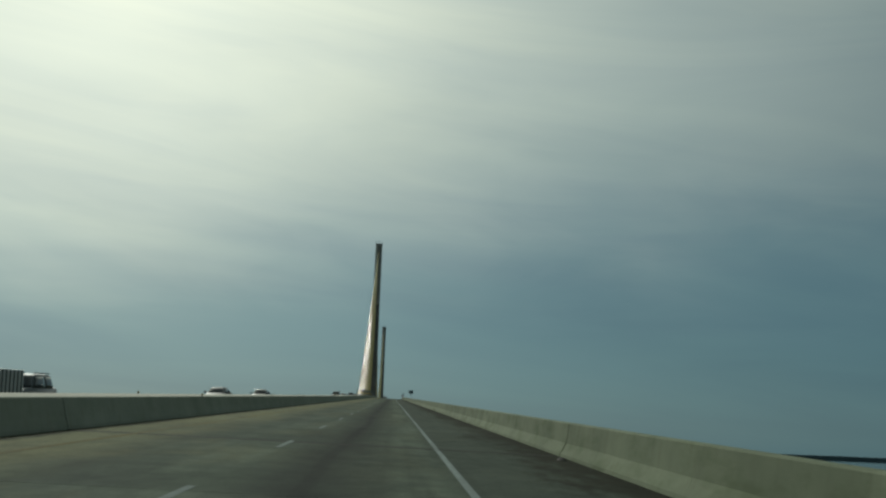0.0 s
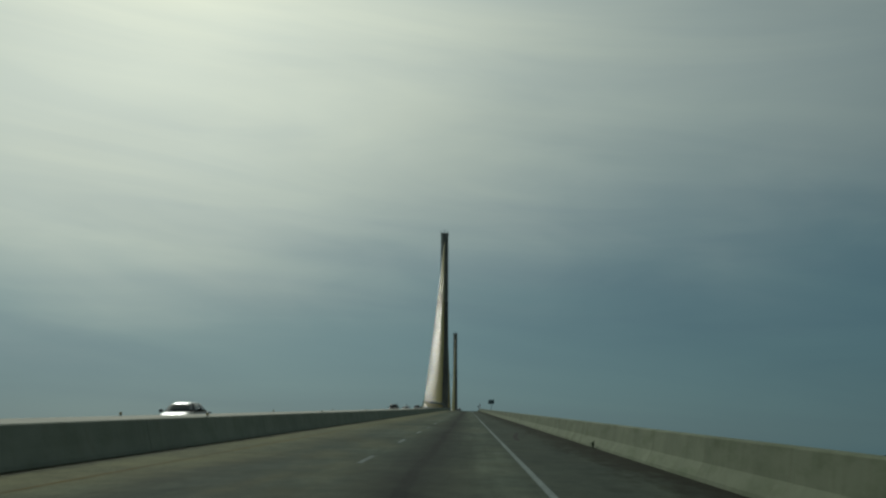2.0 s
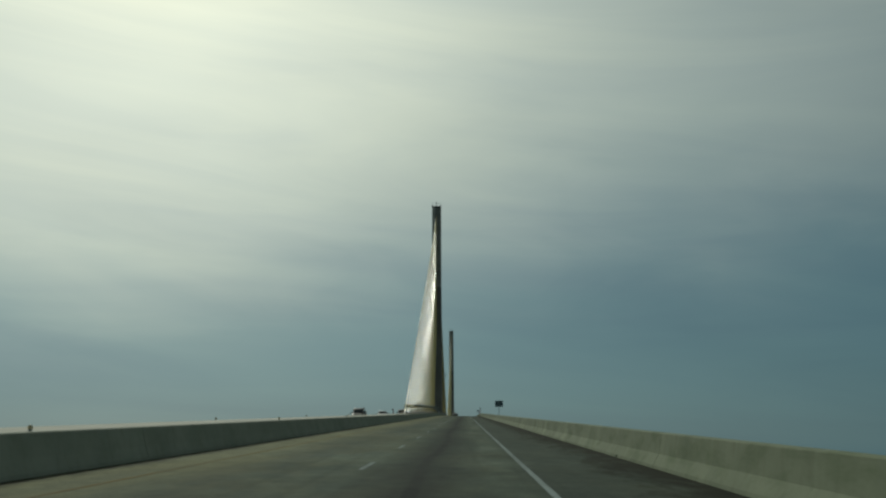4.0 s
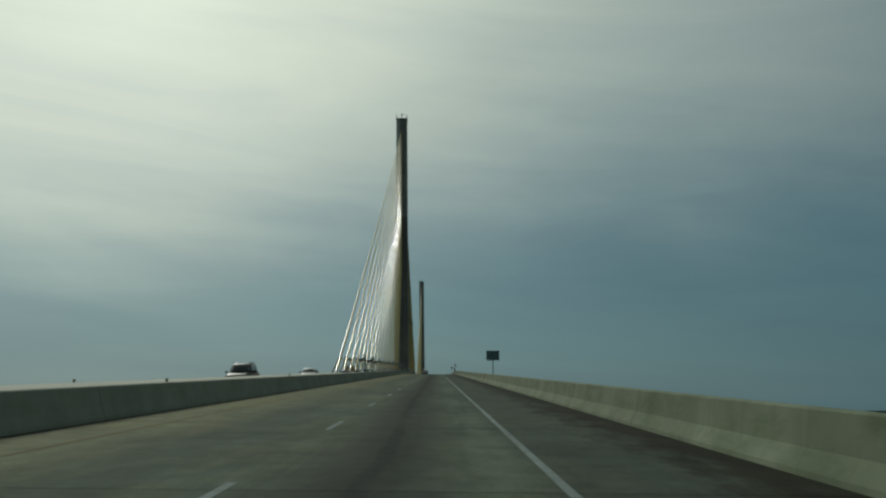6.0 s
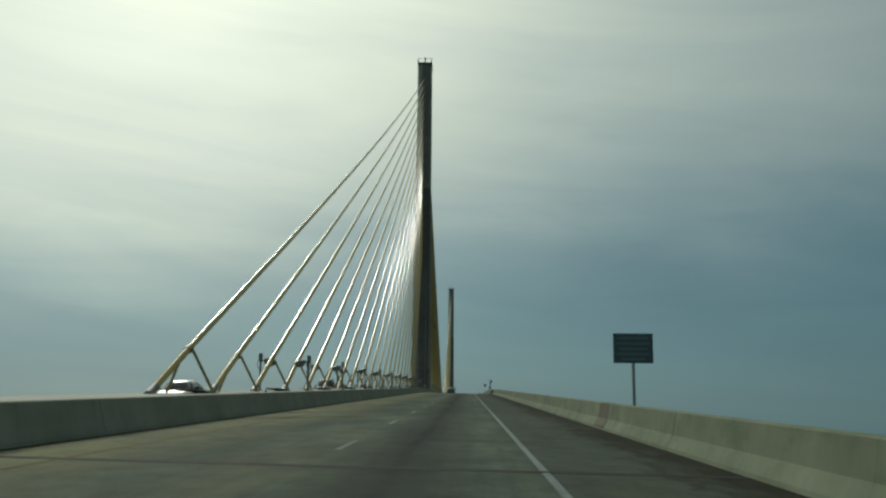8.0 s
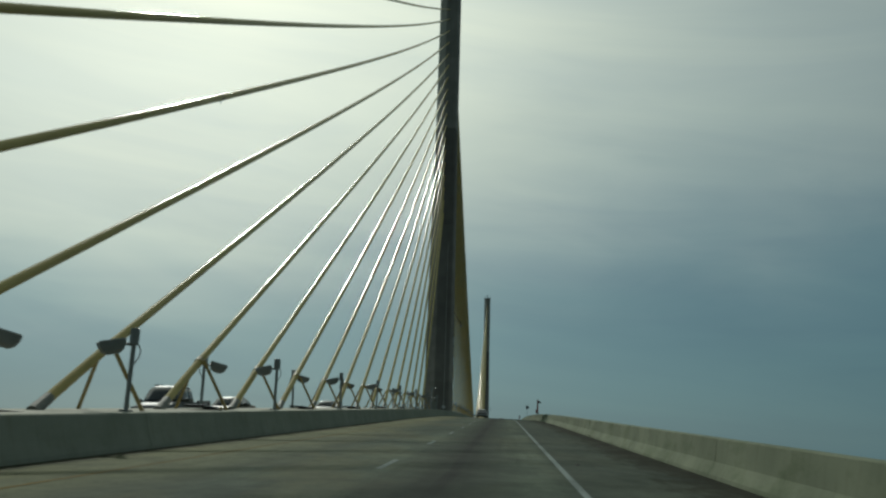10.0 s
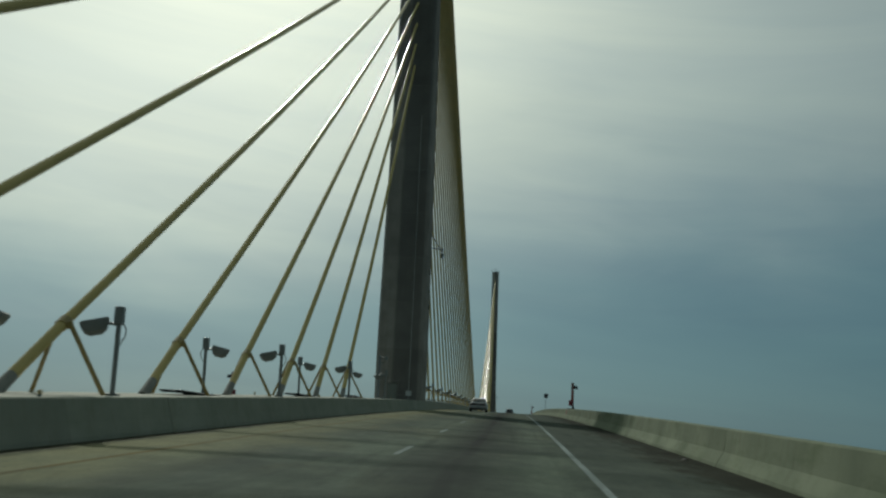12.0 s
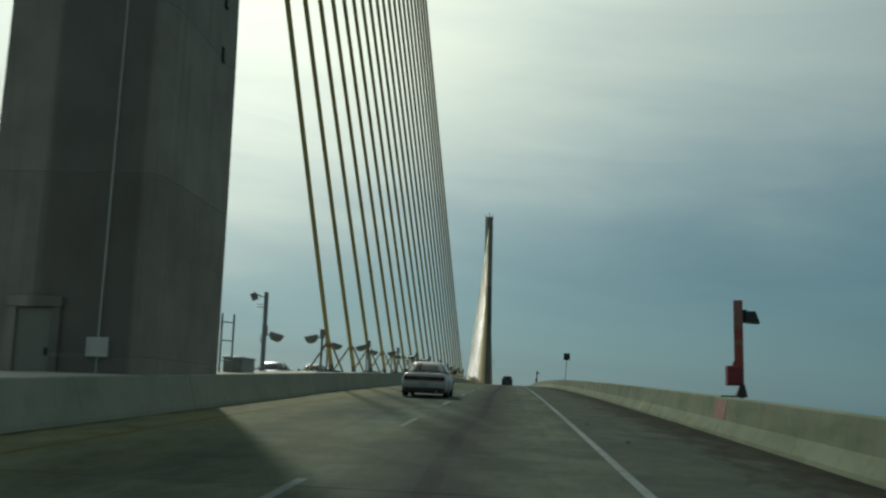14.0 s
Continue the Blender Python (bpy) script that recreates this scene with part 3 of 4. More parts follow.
def flood_lamp():
    """A short post with a flood light on an arm towards the cables."""
    p = base("flood_light")
    part("post", rod((0, 0, -0.02), (0, 0, 1.75), 0.055, sides=10), M_GREY, p)
    part("base_plate", box(-0.14, 0.14, -0.14, 0.14, -0.01, 0.03), M_GREY, p)
    part("control_box", box(-0.10, 0.10, -0.09, 0.09, 1.55, 1.95, 0.015), M_GREY, p, "small box on the post's top")
    lead = bmesh.new()
    bend = [Vector((0.09, 0, 1.6)), Vector((0.17, 0, 1.45)), Vector((0.16, 0, 1.28)), Vector((0.09, 0, 1.18)), Vector((0.055, 0, 1.1))]
    for a, b in zip(bend, bend[1:]):
        add_rod(lead, a, b, 0.014, sides=6)
    part("supply_lead", lead, M_DARK, p)
    part("arm", rod((0, 0, 1.55), (-0.28, -0.09, 1.58), 0.035), M_GREY, p)
    m = pose(-0.47, -0.15, 1.50, 0, -14, 18)
    ring = lambda hx, hy, z: [m @ Vector(v) for v in ((-hx, -hy, z), (hx, -hy, z), (hx, hy, z), (-hx, hy, z))]
    head = part("lamp_head", loft([ring(0.15, 0.11, -0.2), ring(0.24, 0.19, -0.13), ring(0.29, 0.23, -0.01), ring(0.31, 0.25, 0.1), ring(0.27, 0.21, 0.13)]), M_GREY, p, "grey flood light head")
    part("lens", loft([ring(0.13, 0.09, -0.215), ring(0.13, 0.09, -0.19)]), M_LENS, head)
    return tagged(p, "grey flood light on a short median post", "flood light", "flood lights along the median")


lamp_thing = flood_lamp()
spots = []
for py, s in ((PYLON_Y, -1), (PYLON_Y, 1), (PYLON_Y + SPAN, -1), (PYLON_Y + SPAN, 1)):
    for j, reach in enumerate((18.0, 32.4, 47.6, 62.5, 77.4, 92.1, 106.9, 121.4, 136.2, 151.0)):
        spots.append((XC - s * 1.0, py + s * reach, 90 + 90 * s))
        spots.append((XC + s * 1.0, py + s * (20.7 + 14.83 * j), 90 - 90 * s))
for n, (x, y, turn) in enumerate(spots):
    m = pose(x, y, cap_z(y), 0, random.uniform(-1.5, 1.5), turn + random.uniform(-14, 14))
    if n:
        copy_thing(lamp_thing, m)
    else:
        lamp_thing.matrix_world = m


def camera_pole():
    p = base("camera_pole")
    part("pole", rod((0, 0, -0.02), (0, 0, 3.1), 0.095, 0.085, 12), M_POLE, p)
    part("base_plate", box(-0.2, 0.2, -0.2, 0.2, -0.01, 0.04), M_GALV, p)
    arm = part("bracket", add_rod(add_rod(rod((0, 0, 2.9), (0.22, 0, 2.93), 0.025), (0.22, 0, 2.93), (0.42, 0, 3.03), 0.025), (0.05, 0, 2.5), (0.36, 0, 2.52), 0.02), M_GREY, p)
    part("camera_housing", box(0.36, 0.60, -0.10, 0.10, 2.78, 3.06, 0.03, pose(0.48, 0, 2.92, 0, 24, 0) @ pose(-0.48, 0, -2.92)), M_GREY, arm, "grey traffic camera")
    part("cable_loop", rod((0.12, 0, 2.6), (0.38, 0, 2.62), 0.012), M_DARK, arm)
    return tagged(p, "galvanised pole with a traffic camera in the median", "camera pole", "camera poles")


pole = camera_pole()
pole.matrix_world = pose(XC, -14.95, cap_z(-14.95))
copy_thing(pole, pose(XC, 13.6, cap_z(13.6), 0, 0, 180))
copy_thing(pole, pose(XC, PYLON_Y + SPAN - 14, cap_z(PYLON_Y + SPAN - 14)))


def service_tray():
    p = base("service_tray")
    part("plate", box(-0.32, 0.32, -2.0, 2.0, 0.03, 0.07, 0.01), M_DARK, p)
    for y in (-1.8, 0, 1.8):
        part("bearer", box(-0.3, 0.3, y - 0.05, y + 0.05, 0.0, 0.035), M_DARK, p)
    return tagged(p, "dark steel service tray lying on the median cap", "service tray", "service trays on the median")


tray = None
for py in (PYLON_Y, PYLON_Y + SPAN):
    for side in (-1, 1):
        for i in range(0, 21, 2):
            y = py + side * (26.7 + 7.18 * i)
            m = pose(XC + 0.42, y, cap_z(y))
            if tray is None:
                tray = service_tray()
                tray.matrix_world = m
            else:
                copy_thing(tray, m)


def ladder_gate():
    p = base("ladder")
    for x in (-0.22, 0.22):
        part("rail", rod((x, 0, -0.02), (x, 0, 1.75), 0.03), M_GREY, p)
    for z in (0.35, 0.95, 1.5):
        part("rung", rod((-0.22, 0, z), (0.22, 0, z), 0.02), M_GREY, p)
    return tagged(p, "narrow grey steel ladder beside the pylon", "ladder")


ladder_gate().matrix_world = pose(XC + 1.15, 5.0, cap_z(5.0), 0, 0, 55)


def cabinet():
    p = base("electrical_cabinet")
    part("body", box(-0.3, 0.3, -0.75, 0.75, -0.01, 0.42, 0.03), M_GREY, p)
    part("lid", box(-0.33, 0.33, -0.78, 0.78, 0.42, 0.46, 0.015), M_GREY, p)
    return tagged(p, "low grey electrical cabinet on the median cap", "cabinet")


cabinet().matrix_world = pose(XC + 1.05, 6.8, cap_z(6.8))


def delineator():
    p = base("delineator")
    part("stem", box(-0.03, 0.03, -0.015, 0.015, -0.01, 0.08), M_GREY, p)
    part("reflector", box(-0.04, 0.04, -0.02, 0.02, 0.03, 0.11, 0.008), M_AMBER, p)
    return tagged(p, "small amber delineator on top of the median wall", "delineator", "delineators along the median")


mark = None
y = -335.4 - 24.38 * 8
while y < 560:
    for x in (XC + 1.42, XC - 1.42):
        m = pose(x, y, cap_z(y))
        if mark is None:
            mark = delineator()
            mark.matrix_world = m
        else:
            copy_thing(mark, m)
    y += 24.38


# ---- things on the outer wall ----
def wall_top(y):
    return road_z(14.21, y) + 0.827


def road_sign():
    """A board on a post that an outrigger holds clear of the wall's outer face."""
    p = base("road_sign")
    part("post", box(-0.045, 0.045, -0.045, 0.045, -0.30, 1.55, 0.008), M_GALV, p)
    part("outrigger", add_box(box(-0.62, -0.04, -0.06, 0.06, -0.28, -0.18), -0.62, -0.56, -0.14, 0.14, -0.36, -0.10), M_GALV, p)
    board = part("board", box(-0.64, 0.64, -0.075, -0.05, 1.41, 2.37, 0.01), M_SIGN, p, "dark green sign face in shade")
    for z, w in ((2.22, 1.0), (2.04, 1.07), (1.87, 0.94), (1.70, 1.04), (1.54, 0.77)):
        part("text_bar", box(-w / 2, w / 2, -0.079, -0.074, z - 0.038, z + 0.038), M_SIGNBAR, board)
    for z in (1.6, 2.2):
        part("stiffener", box(-0.55, 0.55, -0.05, -0.02, z - 0.03, z + 0.03), M_GALV, board)
    return tagged(p, "dark green rectangular road sign on a post at the wall", "road sign")


road_sign().matrix_world = pose(15.27, -174.1, wall_top(-174.1) - 0.13)


def small_sign():
    p = base("marker_sign")
    part("post", rod((0, 0, -0.02), (0, 0, 2.05), 0.035), M_GALV, p)
    part("board", box(-0.30, 0.30, -0.05, -0.03, 1.92, 2.58, 0.01), M_DARK, p, "dark square plate")
    part("foot", add_box(box(-0.08, 0.08, -0.12, 0.12, -0.01, 0.05), -0.44, 0.02, -0.05, 0.05, -0.004, 0.03), M_GALV, p)
    return tagged(p, "small dark square plate on a thin post", "sign")


small_sign().matrix_world = pose(15.0, 69.3, wall_top(69.3), 0, 3, 0)


def call_box():
    """An emergency telephone: a striped board on a post, a red box and a small solar panel."""
    p = base("emergency_phone")
    part("post", rod((0, 0, -0.02), (0, 0, 2.08), 0.05), M_DARK, p)
    part("foot", loft([[(-0.16, -0.12, 0), (0.10, -0.12, 0), (0.10, 0.12, 0), (-0.16, 0.12, 0)], [(-0.05, -0.05, 0.26), (0.06, -0.05, 0.26), (0.06, 0.05, 0.26), (-0.05, 0.05, 0.26)]]), M_DARK, p)
    part("bracket", box(-0.46, 0.06, -0.07, 0.07, -0.004, 0.03, 0.01), M_DARK, p)
    board = part("board", box(-0.17, 0.03, -0.085, -0.055, 0.55, 2.08, 0.008), M_ORANGE, p, "faded red and white striped board")
    for z0, z1 in ((1.52, 2.06), (1.12, 1.22), (1.46, 1.50)):
        part("stripe", box(-0.165, 0.025, -0.089, -0.084, z0, z1), M_PINK, board, "chalky pale stripe")
    unit = part("phone_box", box(-0.37, -0.02, -0.28, -0.02, 0.24, 0.66, 0.03), M_RED, p, "closed red phone box")
    part("door", box(-0.34, -0.05, -0.30, -0.275, 0.27, 0.63, 0.01), M_RED, unit)
    part("latch", box(-0.10, -0.07, -0.32, -0.29, 0.42, 0.48), M_DARK, unit)
    part("hood", box(-0.22, -0.16, -0.16, -0.1, 0.65, 0.74), M_RED, unit)
    part("solar_panel", loft([[(0.08, -0.14, 1.60), (0.40, -0.14, 1.58), (0.40, 0.14, 1.58), (0.08, 0.14, 1.60)], [(0.08, -0.14, 1.84), (0.30, -0.14, 1.84), (0.30, 0.14, 1.84), (0.08, 0.14, 1.84)]]), M_DARK, p, "dark wedge-shaped solar hood")
    part("bracket", rod((0.0, 0, 1.72), (0.24, 0, 1.66), 0.03), M_DARK, p)
    part("lamp", box(0.03, 0.13, -0.07, 0.07, 1.62, 1.88, 0.02), M_DARK, p)
    return tagged(p, "red emergency phone with a striped board on the wall", "emergency phone", "emergency phones")


phone = call_box()
for piece in phone.children_recursive:
    piece.data.transform(Matrix.Diagonal((1.04, 1.04, 1.08, 1)))
phone.matrix_world = pose(15.0, -0.35, wall_top(-0.35))
copy_thing(phone, pose(14.88, 158.5, wall_top(158.5)))
copy_thing(phone, pose(-15.0, -1.3, road_z(-14.21, -1.3) + 0.827, 0, 0, 180))


# ---- vehicles ----
def wheel(parent, x, y, r):
    t = part("wheel", bmesh.new(), M_RUBBER, parent)
    s = 1 if x > 0 else -1
    bm = bmesh.new()
    for a, b, r0, r1 in ((0.0, 0.04, r - 0.03, r), (0.04, 0.17, r, r), (0.17, 0.21, r, r - 0.03)):
        add_rod(bm, (x - s * a, y, r), (x - s * b, y, r), r0, r1, 20)
    part("tyre", bm, M_RUBBER, t)
    bm = rod((x + s * 0.006, y, r), (x - s * 0.03, y, r), r * 0.62, r * 0.62, 18)
    part("rim", bm, M_RIM, t)
    return t


def shell(stations):
    """Body skin from stations: y, bottom, sill, shoulder, deck, half width, half width on top."""
    rings = []
    for y, zb, zs, zd, w, wt in stations:
        zm = zb + (zs - zb) * 0.45
        half = [(w * 0.84, zb), (w * 0.955, zb + 0.05), (w * 0.99, zb + 0.12), (w, zm), (w * 0.995, zs - 0.06), (w * 0.97, zs + 0.03), (wt, zd - 0.06), (wt * 0.94, zd - 0.02), (wt * 0.8, zd), (wt * 0.4, zd + 0.012)]
        rings.append([(x, y, z) for x, z in half] + [(-x, y, z) for x, z in reversed(half)])
    return loft(rings)


def cabin_side(cab, s, face, f, grow):
    """A point of the cabin's skin: s rises from belt to roof, f runs across a face (rear, front, right, left)."""
    z0, z1, low, high, w0, w1 = cab
    lin = min(1.0, s / 0.9) ** 1.12
    inset = 0.34 * max(0.0, (s - 0.86) / 0.14) ** 2
    a, b = low[0] + (high[0] - low[0]) * lin + inset, low[1] + (high[1] - low[1]) * lin - inset
    w, mid, half = w0 + (w1 - w0) * lin - inset * 0.8 + grow, (a + b) / 2, (b - a) / 2 + grow
    g = (1 - abs(f) ** 5) ** 0.2
    z = z0 + (z1 - z0) * s
    return {"rear": (f * w, mid - half * g, z), "front": (f * w, mid + half * g, z), "right": (w * g, mid + f * half, z), "left": (-w * g, mid + f * half, z)}[face]


def cabin(cab):
    """Roof and pillars with rounded corners and a crowned top."""
    rings = []
    fs = [-0.87, -0.6, -0.3, 0.0, 0.3, 0.6, 0.87]
    for s in (0.0, 0.2, 0.4, 0.6, 0.76, 0.86, 0.92, 0.96, 0.985, 1.0):
        rings.append([cabin_side(cab, s, "rear", f, 0) for f in fs] + [cabin_side(cab, s, "right", f, 0) for f in fs] +
                     [cabin_side(cab, s, "front", -f, 0) for f in fs] + [cabin_side(cab, s, "left", -f, 0) for f in fs])
    return loft(rings)


def pane(cab, face, f0, f1, s0, s1, proud=0.012):
    """A curved window set a little proud of the cabin's skin."""
    bm = bmesh.new()
    nf, ns = 6, 4
    sheets = []
    for grow in (proud, -0.02):
        sheets.append([[bm.verts.new(cabin_side(cab, s0 + (s1 - s0) * j / ns, face, f0 + (f1 - f0) * i / nf, grow)) for i in range(nf + 1)] for j in range(ns + 1)])
    for g in sheets:
        for j in range(ns):
            for i in range(nf):
                bm.faces.new((g[j][i], g[j][i + 1], g[j + 1][i + 1], g[j + 1][i]))
    rim = [(0, i) for i in range(nf)] + [(j, nf) for j in range(ns)] + [(ns, i) for i in range(nf, 0, -1)] + [(j, 0) for j in range(ns, 0, -1)]
    for k in range(len(rim)):
        (a, b), (c, d) = rim[k], rim[(k + 1) % len(rim)]
        bm.faces.new((sheets[0][a][b], sheets[0][c][d], sheets[1][c][d], sheets[1][a][b]))
    bmesh.ops.recalc_face_normals(bm, faces=bm.faces)
    return bm


def car(name, paint, kind, label, category, length, width, height, belt, roof, belts, wheel_r, axles, tail):
    """A vehicle that heads for +y, its rear bumper at y = 0 and its middle at x = 0."""
    p = base(name)
    w = width / 2
    hood = belt - (0.10 if kind != "suv" else 0.02)
    deck = belt + 0.02 if kind == "sedan" else belt
    st = [(0.0, 0.36, 0.62, deck - 0.12, w * 0.86, w * 0.80), (0.05, 0.30, 0.66, deck - 0.03, w * 0.94, w * 0.86), (0.28, 0.24, 0.72, deck, w * 0.99, w * 0.90),
          (belts[0] + 0.1, 0.2, 0.76, belt + 0.02, w, w * 0.92), (belts[1] - 0.1, 0.2, 0.74, belt, w, w * 0.92),
          (length - 0.75, 0.22, 0.66, hood - 0.02, w * 0.98, w * 0.86), (length - 0.2, 0.26, 0.58, hood - 0.12, w * 0.90, w * 0.78), (length, 0.34, 0.52, hood - 0.24, w * 0.76, w * 0.70)]
    part("body", shell(st), paint, p, smooth=True)
    cab = (belt - 0.02, height, belts, roof, w * 0.93, w * (0.66 if kind == "sedan" else 0.76))
    part("cabin", cabin(cab), paint, p, "roof and pillars in the body colour", True)
    lo = lambda a, b, s: a + (b - a) * s
    part("rear_window", pane(cab, "rear", -0.86, 0.86, 0.08, 0.82), M_GLASS, p, "dark tinted rear window", True)
    part("windscreen", pane(cab, "front", -0.86, 0.86, 0.06, 0.84), M_GLASS, p, "", True)
    for s, face in ((1, "right"), (-1, "left")):
        for k0, k1 in ((-0.80, -0.06), (0.02, 0.80)):
            part("side_window", pane(cab, face, k0, k1, 0.08, 0.78), M_GLASS, p, "", True)
        part("mirror", add_box(box(s * w * 0.9, s * (w + 0.06), belts[1] - 0.55, belts[1] - 0.50, belt + 0.02, belt + 0.06), min(s * (w + 0.02), s * (w + 0.2)), max(s * (w + 0.02), s * (w + 0.2)), belts[1] - 0.62, belts[1] - 0.46, belt + 0.0, belt + 0.15, 0.02), M_TRIM, p, "dark door mirror")
        part("headlight", box(min(s * w * 0.48, s * w * 0.84), max(s * w * 0.48, s * w * 0.84), length - 0.22, length - 0.02, hood - 0.30, hood - 0.16, 0.03), M_HEAD, p)
        part("door_seam", box(s * w - 0.012, s * w + 0.004, lo(belts[0], belts[1], 0.5), lo(belts[0], belts[1], 0.5) + 0.015, 0.3, 0.72), M_TRIM, p)
        for y in axles:
            wheel(p, s * w, y, wheel_r)
            ring = [(s * (w * 0.86), y + (wheel_r + 0.06) * math.cos(q), wheel_r + (wheel_r + 0.06) * math.sin(q)) for q in [k * math.pi / 12 for k in range(-2, 15)]]
            part("wheel_arch", loft([ring, [(s * (w + 0.003), b, c) for a, b, c in ring]]), M_TRIM, p)
    if tail == "band":
        lamp_bar = part("tail_light", box(-w * 0.87, w * 0.87, -0.012, 0.09, deck - 0.30, deck - 0.13, 0.03), M_TAIL, p, "dark red lamp band across the tail")
        part("reflector", box(-w * 0.2, w * 0.2, -0.02, 0.0, deck - 0.25, deck - 0.18, 0.005), M_TRIM, lamp_bar)
    else:
        for s in (1, -1):
            part("tail_light", box(min(s * w * 0.62, s * w * 0.9), max(s * w * 0.62, s * w * 0.9), -0.012, 0.12, deck - 0.34, deck - 0.06, 0.03), M_TAIL, p)
    part("rear_bumper", box(-w * 0.92, w * 0.92, -0.06, 0.16, 0.38, 0.58, 0.05), paint, p, "bumper in the body colour")
    part("lower_bumper", box(-w * 0.86, w * 0.86, -0.04, 0.2, 0.24, 0.39, 0.03), M_TRIM, p)
    part("number_plate", box(-0.16, 0.16, -0.075, -0.055, 0.46, 0.58), M_PLATE, p)
    part("front_bumper", box(-w * 0.84, w * 0.84, length - 0.14, length + 0.04, 0.30, 0.54, 0.05), paint if kind == "sedan" else M_TRIM, p)
    part("grille", box(-w * 0.42, w * 0.42, length - 0.1, length + 0.045, hood - 0.34, hood - 0.2, 0.01), M_TRIM, p)
    part("exhaust", rod((w * 0.55, 0.25, 0.25), (w * 0.55, -0.05, 0.25), 0.035), M_RIM, p)
    part("underbody", box(-w * 0.84, w * 0.84, 0.2, length - 0.3, 0.17, 0.30), M_TRIM, p)
    if kind == "suv":
        for s in (1, -1):
            part("roof_rail", box(s * w * 0.62 - 0.02, s * w * 0.62 + 0.02, roof[0] + 0.2, roof[1] - 0.4, height + 0.01, height + 0.06), M_TRIM, p)
    return tagged(p, label, category)


def sedan(paint, label, tail="pair"):
    return car("sedan", paint, "sedan", label, "car", 4.95, 1.86, 1.43, 0.95, (1.15, 2.95), (0.45, 3.55), 0.325, (0.98, 3.85), tail)


def suv(paint, label, name="sport_utility_vehicle"):
    return car(name, paint, "suv", label, "car", 4.85, 1.95, 1.80, 1.08, (0.35, 3.1), (0.08, 3.7), 0.38, (0.98, 3.8), "pair")


def pickup(paint, label):
    p = car("pickup_truck", paint, "suv", label, "pickup truck", 5.6, 1.98, 1.82, 1.08, (2.25, 3.75), (2.0, 4.4), 0.39, (1.15, 4.55), "pair")
    part("bed_floor", box(-0.82, 0.82, 0.2, 1.85, 1.085, 1.10), M_TRIM, p, "open dark cargo bed")
    for s in (1, -1):
        part("bed_rail", box(s * 0.93 - 0.05, s * 0.93 + 0.05, 0.1, 1.95, 1.06, 1.16, 0.02), paint, p)
    return p


def box_truck(paint, label):
    p = car("box_truck", paint, "suv", label, "truck", 6.2, 1.98, 1.85, 1.08, (3.9, 4.7), (3.7, 5.2), 0.39, (1.3, 5.1), "pair")
    part("cargo_box", box(-0.97, 0.97, 0.02, 3.55, 0.72, 1.68, 0.03), M_PAINT_WHITE, p, "white ribbed cargo box")
    for k in range(9):
        for s in (1, -1):
            part("rib", box(s * 0.985 - 0.02, s * 0.985 + 0.02, 0.25 + k * 0.37, 0.31 + k * 0.37, 0.75, 1.65), M_PAINT_SILVER, p)
    return p


def park(ob, x, y, facing=1):
    """Set a vehicle with its middle length at y on the road, nosed along the slope."""
    d = 2.4
    rise = math.degrees(math.atan2(road_z(x, y + d) - road_z(x, y - d), 2 * d))
    lean = math.degrees(math.atan(SLOPE)) if x > XC else -math.degrees(math.atan(SLOPE_FAR))
    m = pose(x, y, road_z(x, y) + 0.006, 0, 0, 0) @ pose(0, 0, 0, rise, lean, 0)
    if facing < 0:
        m = m @ pose(0, 0, 0, 0, 0, 180)
    ob.matrix_world = m @ pose(0, -2.45, 0)


park(sedan(M_PAINT_WHITE, "white four-door sedan with a dark red lamp band", "band"), 6.24, 17.2)
park(suv(M_PAINT_DARK, "dark sport utility vehicle in the outer lane"), 9.2, 152)
park(suv(M_PAINT_SILVER, "silver sport utility vehicle on the opposite roadway"), -9.1, -401.5, -1)
park(box_truck(M_PAINT_WHITE, "small truck with a white ribbed cargo box"), -5.4, -416.2, -1)
park(sedan(M_PAINT_SILVER, "silver sedan on the opposite roadway"), -5.4, -366.8, -1)
park(sedan(M_PAINT_DARK, "dark sedan on the opposite roadway"), -5.4, -339.5, -1)
park(suv(M_PAINT_TAN, "tan sport utility vehicle on the opposite roadway"), -5.4, -193.0, -1)
park(sedan(M_PAINT_WHITE, "white sedan on the opposite roadway"), -5.4, -154.0, -1)
park(pickup(M_PAINT_SILVER, "silver pickup truck with an open bed"), -5.4, -100.5, -1)
park(sedan(M_PAINT_TAN, "tan sedan on the opposite roadway"), -5.4, -91.5, -1)
park(sedan(M_PAINT_SILVER, "silver sedan passing the stay cables"), -5.4, -62.3, -1)
park(sedan(M_PAINT_DARK, "dark sedan beyond the pylon"), -5.4, 36.5, -1)
park(sedan(M_PAINT_SILVER, "silver sedan beyond the pylon"), -5.4, 49.5, -1)


# ---- carriageways: slabs, joints, markings ----
PANEL = 12.19


def sheet(x0, x1, y0, y1, top, thick, nx=1, ny=3):
    """A slab that follows the road."""
    bm = bmesh.new()
    grid = [[bm.verts.new((x0 + (x1 - x0) * i / nx, y0 + (y1 - y0) * j / ny, road_z(x0 + (x1 - x0) * i / nx, y0 + (y1 - y0) * j / ny) + top)) for i in range(nx + 1)] for j in range(ny + 1)]
    for j in range(ny):
        for i in range(nx):
            bm.faces.new((grid[j][i], grid[j][i + 1], grid[j + 1][i + 1], grid[j + 1][i]))
    if thick:
        made = bmesh.ops.extrude_face_region(bm, geom=list(bm.faces))
        for v in made["geom"]:
            if isinstance(v, bmesh.types.BMVert):
                v.co.z -= thick
        bmesh.ops.recalc_face_normals(bm, faces=bm.faces)
    return bm


